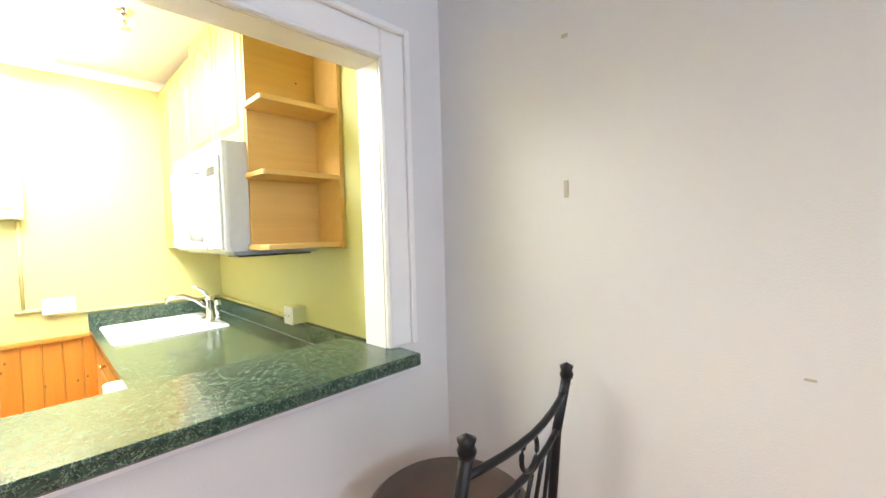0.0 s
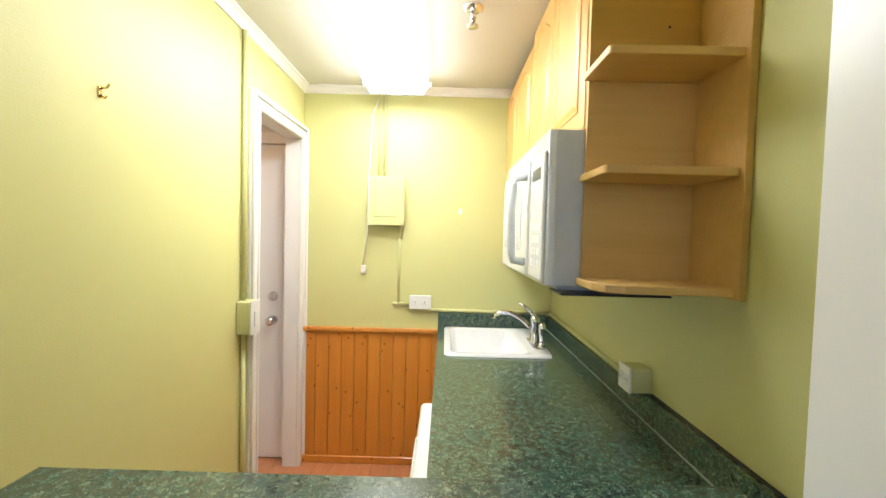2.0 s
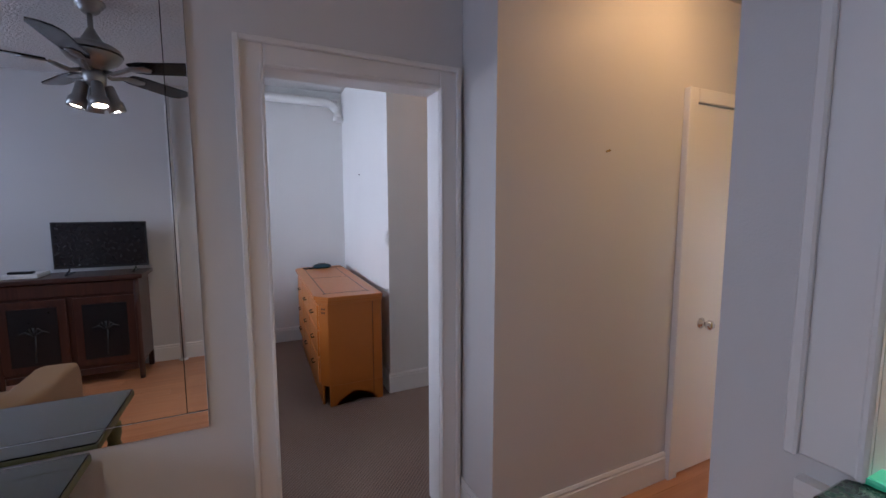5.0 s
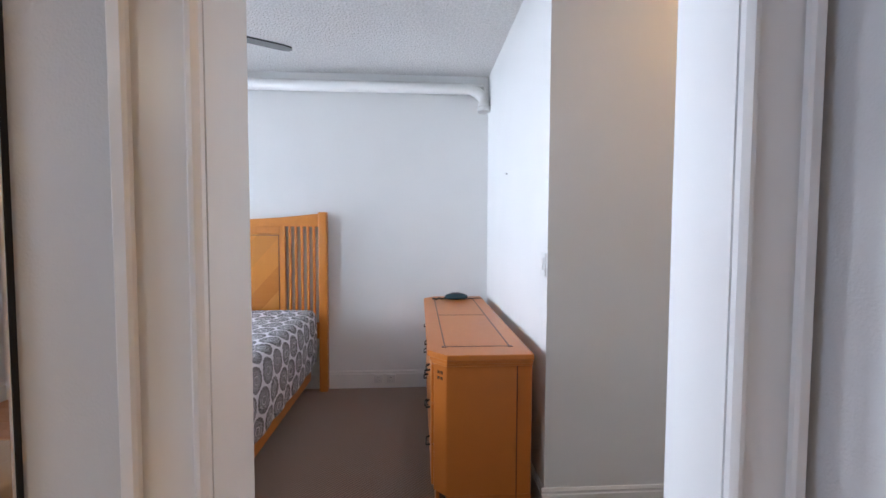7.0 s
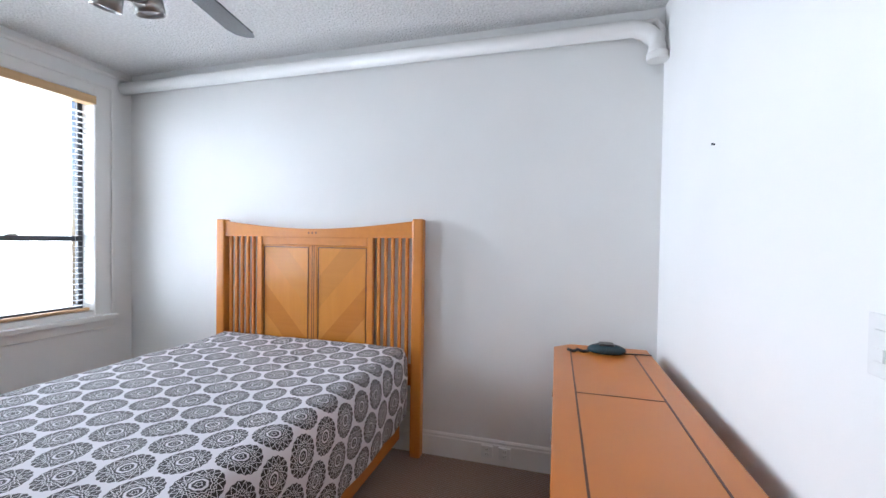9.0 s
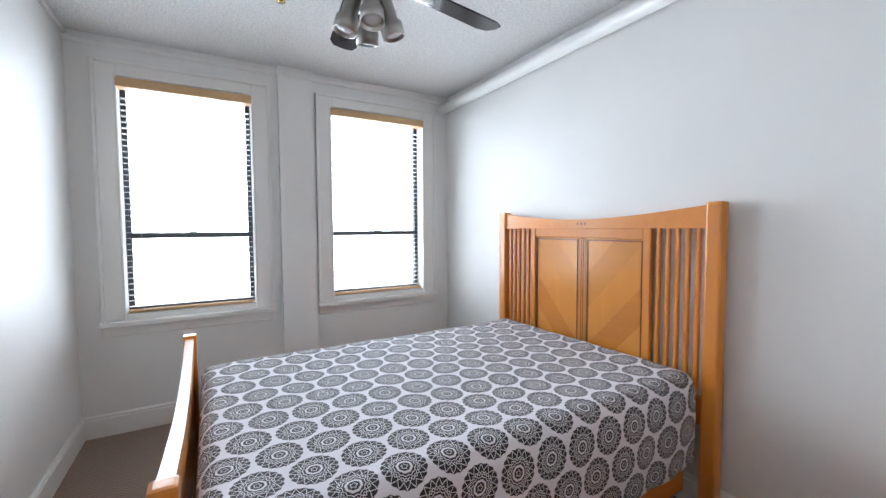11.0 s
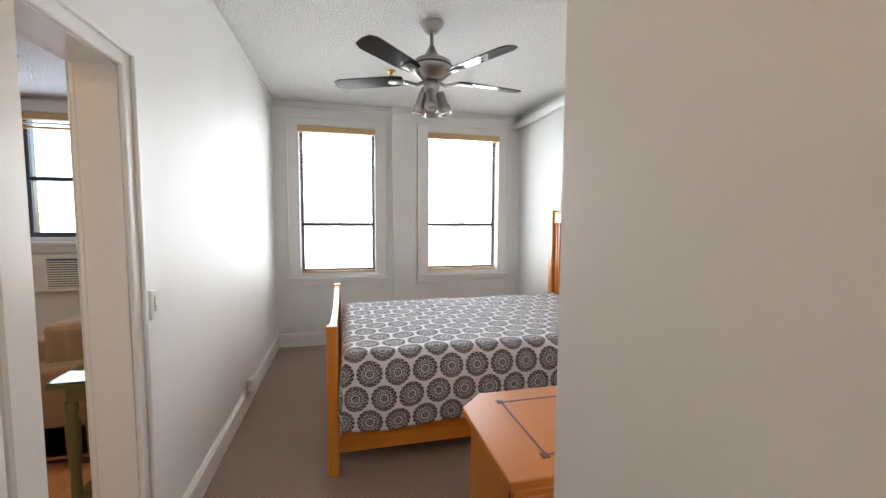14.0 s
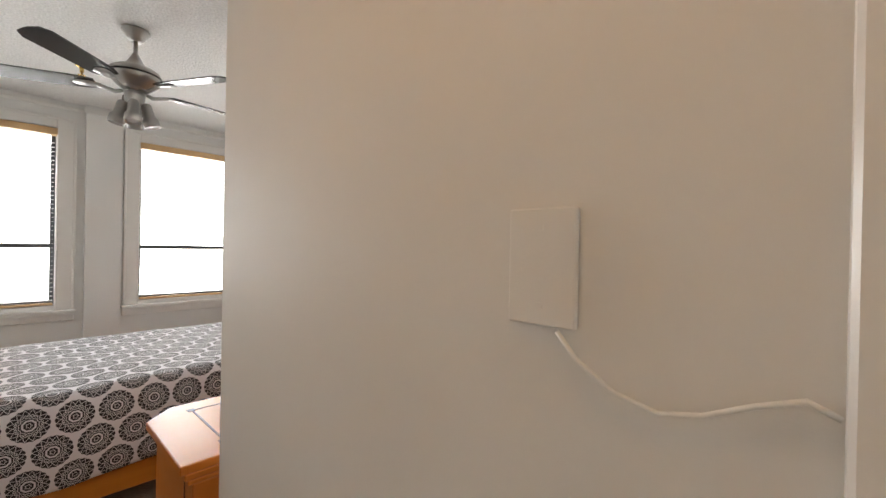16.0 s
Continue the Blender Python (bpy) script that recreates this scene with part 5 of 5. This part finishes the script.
# ---- doors in the hall ----
def flat_door(name, axis, face, out, u0, u1, z1, knob_u, label, bolt=False, knob_z=0.90):
    rt = root_at(name, (face, u0, 0) if axis == "x" else (u0, face, 0))

    def part(nm, ua, ub, za, zb, d0, d1, mt, bev=0.003):
        a, b = (face + out * d0, ua, za), (face + out * d1, ub, zb)
        if axis == "y":
            a, b = (a[1], a[0], a[2]), (b[1], b[0], b[2])
        return box(nm, a, b, mt, rt, bev)

    part("leaf", u0 + 0.004, u1 - 0.004, 0.012, z1 - 0.004, 0.0, 0.02, TRIM)
    for a, b in ((u0 - 0.07, u0), (u1, u1 + 0.07)):
        part("jamb", a, b, 0.0, z1 + 0.07, 0.0, 0.035, TRIM, 0.004)
    part("head", u0, u1, z1, z1 + 0.07, 0.0, 0.035, TRIM, 0.004)
    ku = knob_u
    ax = axis.upper()
    at = (face + out * 0.02, ku, knob_z) if axis == "x" else (ku, face + out * 0.02, knob_z)
    s = out
    turned("knob", [(0.0, 0.0), (0.03 , 0.0), (0.03, s * 0.006), (0.012, s * 0.012), (0.012, s * 0.032), (0.026, s * 0.042), (0.028, s * 0.058), (0.018, s * 0.068), (0.0, s * 0.07)], at, CHROME, rt, ax, 20)
    if bolt:
        turned("deadbolt", [(0.0, 0.0), (0.032, 0.0), (0.03, s * 0.012), (0.02, s * 0.02), (0.0, s * 0.02)], (at[0], at[1], knob_z + 0.155), CHROME, rt, ax, 20)
    return tagged(rt, label, "door", kind="structure")


flat_door("door_1", "x", HX, 1, 2.965, 3.62, 2.062, 3.115, "plain white painted closed hall door with a chrome knob", False, 0.875)
flat_door("door_2", "y", 3.92, -1, 0.40, 1.155, 2.06, 1.08, "plain white entry door with chrome deadbolt and knob", True, 0.925)
flat_door("door_3", "x", BLX, 1, 3.13, 3.71, 2.03, 3.63, "plain white painted closet door with a chrome knob")
nail = tagged(bar("wall_nail", [(HX, 2.37, 1.782), (HX + 0.02, 2.37, 1.785)], 0.005, BRASS, None, 6), "small brass nail in the hall wall", "nail")


# ---- living room ----
mir = root_at("wall_mirror", (0.012, -0.3, 1.6))
MY0, MY1, MZA, MZB = -1.15, 0.675, 0.69, 2.62
box("backing", (0.0, MY0, MZA), (0.008, MY1, MZB), BLACK, mir, 0.0)
box("glass", (0.008, MY0 + 0.07, MZA + 0.07), (0.0125, MY1 - 0.07, MZB - 0.07), MIRROR, mir, 0.0)
for lo, hi in (((MY0, MZA), (MY1, MZA + 0.068)), ((MY0, MZB - 0.068), (MY1, MZB)), ((MY0, MZA + 0.07), (MY0 + 0.068, MZB - 0.07)), ((MY1 - 0.068, MZA + 0.07), (MY1, MZB - 0.07))):
    box("mirror_strip", (0.0085, *lo), (0.013, *hi), MIRROR, mir, 0.0015)
tagged(mir, "large clear mirror on the white living room wall", "mirror")

tvc = root_at("tv_cabinet", (2.8050, -0.6, 0))
C0, C1 = -1.10, -0.06
box("body", (2.6450, C0 + 0.04, 0.14), (EX - 0.02, C1 - 0.04, 0.91), DARK_WOOD, tvc, 0.006)
box("top", (2.6050, C0, 0.91), (EX - 0.02, C1, 0.95), DARK_WOOD, tvc, 0.01, 2)
box("drawer_rail", (2.6300, C0 + 0.05, 0.79), (2.6450, C1 - 0.05, 0.90), DARK_WOOD, tvc, 0.004)
box("skirt", (2.6350, C0 + 0.08, 0.09), (2.6500, C1 - 0.08, 0.145), DARK_WOOD, tvc, 0.004)
mid = (C0 + C1) / 2
for a, b in ((C0 + 0.07, mid - 0.02), (mid + 0.02, C1 - 0.07)):
    box("door", (2.6300, a, 0.17), (2.6450, b, 0.77), DARK_WOOD, tvc, 0.004)
    box("door_panel", (2.6260, a + 0.06, 0.23), (2.6310, b - 0.06, 0.71), BLACK, tvc, 0.002)
    cxp = (a + b) / 2
    for k in range(5):
        ang = radians(30 + 30 * k)
        bar("carved_leaf", [(2.6240, cxp, 0.48), (2.6220, cxp + 0.06 * math.cos(ang), 0.48 + 0.075 * math.sin(ang)), (2.6240, cxp + 0.11 * math.cos(ang), 0.48 + 0.05 * math.sin(ang))], [0.004, 0.008, 0.003], SASH, tvc, 6)
    bar("carved_stem", [(2.6240, cxp, 0.26), (2.6230, cxp + 0.01, 0.48)], 0.005, SASH, tvc, 6)
for y in (C0 + 0.055, C1 - 0.055):
    bar("bamboo_post", [(2.6370, y, 0.0), (2.6370, y, 0.16), (2.6370, y, 0.40), (2.6370, y, 0.66), (2.6370, y, 0.91)], [0.02, 0.024, 0.019, 0.024, 0.02], DARK_WOOD, tvc, 10)
    box("rear_leg", (EX - 0.07, y - 0.02, 0.0), (EX - 0.03, y + 0.02, 0.14), DARK_WOOD, tvc, 0.003)
tagged(tvc, "dark carved wooden cabinet with two panelled doors", "cabinet")
tv = root_at("television", (2.8450, -0.38, 0.95))
box("screen", (2.8200, -0.72, 1.0), (2.8500, -0.05, 1.405), BLACK, tv, 0.006, 2)
box("panel", (2.8185, -0.708, 1.022), (2.8205, -0.062, 1.393), BLADE, tv, 0.0)
for y in (-0.62, -0.15):
    bar("foot", [(2.7450, y, 0.955), (2.8350, y, 0.985), (2.8350, y, 1.01)], 0.008, BLACK, tv, 6)
    box("foot_pad", (2.7450, y - 0.012, 0.9505), (2.9250, y + 0.012, 0.962), BLACK, tv, 0.003)
tagged(tv, "black flat-screen television on the dark cabinet", "television")
stb = root_at("media_box", (2.8050, -0.92, 0.95))
box("case", (2.6850, -1.04, 0.951), (2.9250, -0.78, 0.985), PLASTIC, stb, 0.004)
box("remote", (2.7250, -0.98, 0.986), (2.7750, -0.82, 1.005), BLACK, stb, 0.005)
tagged(stb, "white media box with a black remote on top", "media player")
riser = root_at("heating_pipe", (EX - 0.05, 0.15, 0))
bar("pipe", [(EX - 0.05, 0.15, 0.0), (EX - 0.05, 0.15, LC)], 0.022, TRIM, riser, 14)
turned("floor_collar", [(0.024, 0.0), (0.04, 0.0), (0.04, 0.008), (0.024, 0.014)], (EX - 0.05, 0.15, 0.0), TRIM, riser)
tagged(riser, "white painted vertical heating pipe in the living room", "pipe")

table = root_at("end_table", (0.33, -0.12, 0))
T0, T1, U0, U1, TZ = 0.04, 0.52, -0.32, 0.33, 0.70
box("top", (T0, U0, TZ - 0.035), (T1, U1, TZ - 0.007), OLIVE, table, 0.008, 2)
box("glass_top", (T0 + 0.004, U0 + 0.004, TZ - 0.0065), (T1 - 0.004, U1 - 0.004, TZ), GLASS, table, 0.002)
box("apron", (T0 + 0.05, U0 + 0.05, TZ - 0.12), (T1 - 0.05, U1 - 0.05, TZ - 0.035), OLIVE, table, 0.006)
for x in (T0 + 0.07, T1 - 0.07):
    for y in (U0 + 0.07, U1 - 0.07):
        turned("leg", [(0.0, 0.0), (0.04, 0.0), (0.04, 0.05), (0.024, 0.07), (0.022, 0.20), (0.03, 0.35), (0.032, 0.46), (0.022, 0.50), (0.03, 0.53), (0.03, 0.58), (0.0, 0.58)], (x, y, 0), OLIVE, table, "Z", 16)
box("lower_shelf", (T0 + 0.06, U0 + 0.06, 0.055), (T1 - 0.06, U1 - 0.06, 0.085), OLIVE, table, 0.006)
tagged(table, "olive distressed end table with a glass top", "end table")

chair = root_at("armchair", (1.0, -0.58, 0))
AX, AY = 0.56, -1.04
box("base", (AX + 0.02, AY, 0.06), (AX + 0.86, AY + 0.90, 0.30), SUEDE, chair, 0.03, 3)
box("seat_cushion", (AX + 0.18, AY + 0.18, 0.30), (AX + 0.88, AY + 0.72, 0.47), SUEDE, chair, 0.05, 3)
box("backrest", (AX, AY + 0.14, 0.28), (AX + 0.24, AY + 0.76, 0.86), SUEDE, chair, 0.07, 4)
box("back_cushion", (AX + 0.18, AY + 0.20, 0.44), (AX + 0.38, AY + 0.70, 0.84), SUEDE, chair, 0.07, 4)
for y in (AY, AY + 0.72):
    bm = bmesh.new()
    prof = [(0.02, 0.06), (0.84, 0.06), (0.86, 0.52), (0.82, 0.60), (0.74, 0.61), (0.46, 0.60), (0.20, 0.62), (0.04, 0.64)]
    va = [bm.verts.new((AX + x, y, z)) for x, z in prof]
    vb = [bm.verts.new((AX + x, y + 0.18, z)) for x, z in prof]
    faces = [bm.faces.new(va), bm.faces.new(list(reversed(vb)))]
    for k in range(len(prof)):
        faces.append(bm.faces.new((va[k], vb[k], vb[(k + 1) % len(prof)], va[(k + 1) % len(prof)])))
    bmesh.ops.recalc_face_normals(bm, faces=bm.faces)
    bmesh.ops.bevel(bm, geom=list(bm.edges), offset=0.03, segments=3, affect="EDGES", profile=0.6)
    mesh_object("arm", bm, SUEDE, chair, True)
for x in (AX + 0.1, AX + 0.78):
    for y in (AY + 0.08, AY + 0.82):
        box("foot", (x - 0.03, y - 0.03, 0.0), (x + 0.03, y + 0.03, 0.062), DARK_WOOD, chair, 0.004)
tagged(chair, "tan suede armchair with rolled arms", "armchair")

ac = root_at("air_conditioner", (1.83, BS, 0.95))
A0, A1, AZ0, AZ1 = 1.46, 2.15, 0.76, 1.13
box("body", (A0, BS, AZ0), (A1, BS + 0.10, AZ1), TRIM, ac, 0.012, 2)
box("grille_back", (A0 + 0.03, BS + 0.10, AZ0 + 0.03), (A1 - 0.15, BS + 0.102, AZ1 - 0.04), FABRIC_GREY, ac, 0.0)
for k in range(12):
    z = AZ0 + 0.035 + k * 0.024
    box("louvre", (A0 + 0.03, BS + 0.10, z), (A1 - 0.15, BS + 0.112, z + 0.013), TRIM, ac, 0.002)
box("control_panel", (A1 - 0.13, BS + 0.10, AZ0 + 0.03), (A1 - 0.02, BS + 0.105, AZ1 - 0.1), PLASTIC, ac, 0.002)
bar("power_cord", [(A0 + 0.09, BS + 0.05, AZ0 + 0.002), (A0 + 0.08, BS + 0.02, AZ0 - 0.08), (A0 + 0.11, BS + 0.012, AZ0 - 0.17), (A0 + 0.17, BS + 0.012, AZ0 - 0.20), (A0 + 0.23, BS + 0.012, AZ0 - 0.17), (A0 + 0.25, BS + 0.012, AZ0 - 0.10), (A0 + 0.24, BS + 0.05, AZ0 + 0.002)], 0.005, PLASTIC, ac, 8)
tagged(ac, "cream window air conditioner with a louvred grille", "air conditioner")

# iron bar stool under the counter, with its back to the room
stool = root_at("bar_stool", (2.66, 1.34, 0))
pa, pb = Vector((2.485, 1.25, 0)), Vector((2.965, 1.30, 0))
across = (pb - pa).normalized()
ahead = Vector((-across.y, across.x, 0))
SZ = 0.655
for p in (pa, pb):
    bar("back_post", [p + ahead * 0.03, p + ahead * 0.02 + Vector((0, 0, SZ - 0.05)), p + Vector((0, 0, 0.86)), p - ahead * 0.03 + Vector((0, 0, 1.02))], 0.0135, IRON, stool, 10)
    turned("finial", [(0.0, 0.0), (0.016, 0.0), (0.019, 0.012), (0.015, 0.022), (0.019, 0.034), (0.0, 0.045)], p - ahead * 0.031 + Vector((0, 0, 1.02)), IRON, stool, "Z", 14)
def back_bar(z, sag, radius, steps=8):
    return [pa.lerp(pb, t) - ahead * (0.03 * (z - 0.86) / 0.16 + 0.022 * math.sin(math.pi * t)) + Vector((0, 0, z - sag * math.sin(math.pi * t))) for t in arc(0, 1, steps)]
bar("back_rail", back_bar(0.975, 0.012, 0), 0.009, IRON, stool, 8)
bar("back_rail", back_bar(0.865, 0.01, 0), 0.009, IRON, stool, 8)
ring = [pa.lerp(pb, 0.5) - ahead * 0.036 + across * (0.04 * math.cos(a)) + Vector((0, 0, 0.918 + 0.04 * math.sin(a))) for a in arc(0, 2 * math.pi, 20)]
bar("ring", ring, 0.006, IRON, stool, 8)
for t in arc(0.14, 0.86, 5):
    foot = pa.lerp(pb, t) + ahead * 0.015 + Vector((0, 0, SZ))
    head = pa.lerp(pb, t) - ahead * (0.002 + 0.022 * math.sin(math.pi * t)) + Vector((0, 0, 0.865 - 0.02 * math.sin(math.pi * t)))
    bar("spindle", [foot, head], 0.006, IRON, stool, 8)
centre = pa.lerp(pb, 0.5) + ahead * 0.205
turned("seat", [(0.0, 0.0), (0.205, 0.0), (0.222, 0.018), (0.222, 0.04), (0.20, 0.058), (0.12, 0.068), (0.0, 0.07)], centre + Vector((0, 0, SZ)), BROWN_SEAT, stool, "Z", 36)
turned("seat_ring", [(0.20, -0.014), (0.216, -0.014), (0.216, 0.0), (0.20, 0.0)], centre + Vector((0, 0, SZ)), IRON, stool, "Z", 36)
for a in (35, 145):
    d = across * math.cos(radians(a)) + ahead * math.sin(radians(a))
    bar("front_leg", [centre + d * 0.20 + Vector((0, 0, SZ - 0.01)), centre + d * 0.23], 0.0125, IRON, stool, 10)
foot_ring = [centre + (across * math.cos(a) + ahead * math.sin(a)) * 0.215 + Vector((0, 0, 0.25)) for a in arc(0, 2 * math.pi, 28)]
bar("foot_ring", foot_ring, 0.009, IRON, stool, 8)
tagged(stool, "black iron bar stool with a round brown seat", "bar stool")

# ---- round ceiling lamps in the hall and the corridor ----
for at, glow, label in (((0.74, 2.70, HC), 45.0, "hall"), ((-0.90, 2.80, BC), 21.0, "bedroom corridor")):
    SHADE = plain("lit_glass_shade", (1.0, 0.55, 0.20), 0.4, 0.0, 0.0, glow)
    dome = root_at("ceiling_lamp", at)
    turned("base", [(0.0, -0.02), (0.13, -0.02), (0.14, 0.0), (0.0, 0.0)], at, NICKEL, dome)
    turned("shade", [(0.0, -0.10), (0.05, -0.095), (0.09, -0.075), (0.115, -0.045), (0.12, -0.021), (0.0, -0.021)], at, SHADE, dome)
    tagged(dome, "lit round ceiling lamp with a frosted shade in the " + label, "ceiling lamp", "ceiling lamps")

# ---- small marks on the walls ----
for y, z, w, h in ((1.303, 1.55, 0.014, 0.05), (1.303, 1.987, 0.02, 0.012), (0.771, 1.113, 0.02, 0.006)):
    tagged(box("plaster_patch", (EX - 0.002, y - w / 2, z - h / 2), (EX + 0.001, y + w / 2, z + h / 2), SUEDE_PALE, None, 0.0008), "small scuffed plaster patch on the living room wall", "patch", "wall patches")
tagged(bar("wall_nail", [(-2.30, BLY, 1.85), (-2.30, BLY - 0.012, 1.852)], 0.004, IRON, None, 6), "small dark nail in the white closet wall", "nail")

# ---- pieces: wainscot boards and floor planks ----
wains = root_at("wainscot_trim", (1.63, KY1, 0))
w0, w1 = KX0 + 0.012, CX + 0.05
count = 11
step = (w1 - w0) / count
plank = None
for k in range(count):
    if plank is None:
        plank = box("board", (w0 + 0.001, KY1 - 0.016, 0.0), (w0 + step - 0.001, KY1, 0.87), PINE, wains, 0.004)
    else:
        o = new("board", plank.data)
        o.parent = wains
        o.location = (k * step, 0, 0)
box("cap", (w0 - 0.01, KY1 - 0.034, 0.868), (w1, KY1, 0.895), PINE, wains, 0.008, 2)
box("foot_strip", (w0 - 0.01, KY1 - 0.03, 0.0), (w1, KY1 - 0.017, 0.05), PINE, wains, 0.006)
tagged(wains, "knotty orange pine board wainscot with a rounded cap", "wainscot", kind="structure")

deck = tagged(root_at("plank_floor", (0, 0, 0)), "orange wood laminate plank floor", "floor", kind="structure")
widths, length = 0.125, 1.22
boards = {}
made = 0
rows_x = int((3.08 - 0.0) / widths) + 1
for i in range(rows_x):
    xa = 0.0 + i * widths
    ya = -2.30 - random.random() * length
    while ya < 3.92:
        yb = ya + length
        lo, hi = max(ya, -2.30), min(yb, 3.92)
        x_hi = min(xa + widths, 3.045)
        if hi - lo > 0.05 and x_hi - xa > 0.02:
            key = (round(hi - lo, 2), round(x_hi - xa, 3))
            if key not in boards:
                bm = bmesh.new()
                add_box(bm, (0.0006, 0.0006, -0.012), (key[1] - 0.0006, key[0] - 0.0006, 0.0), 0.0012)
                me = bpy.data.meshes.new("plank")
                bm.to_mesh(me)
                bm.free()
                me.materials.append(FLOOR_WOOD)
                boards[key] = me
            o = new("plank", boards[key])
            o.parent = deck
            o.location = (xa, lo, 0)
            made += 1
        ya = yb
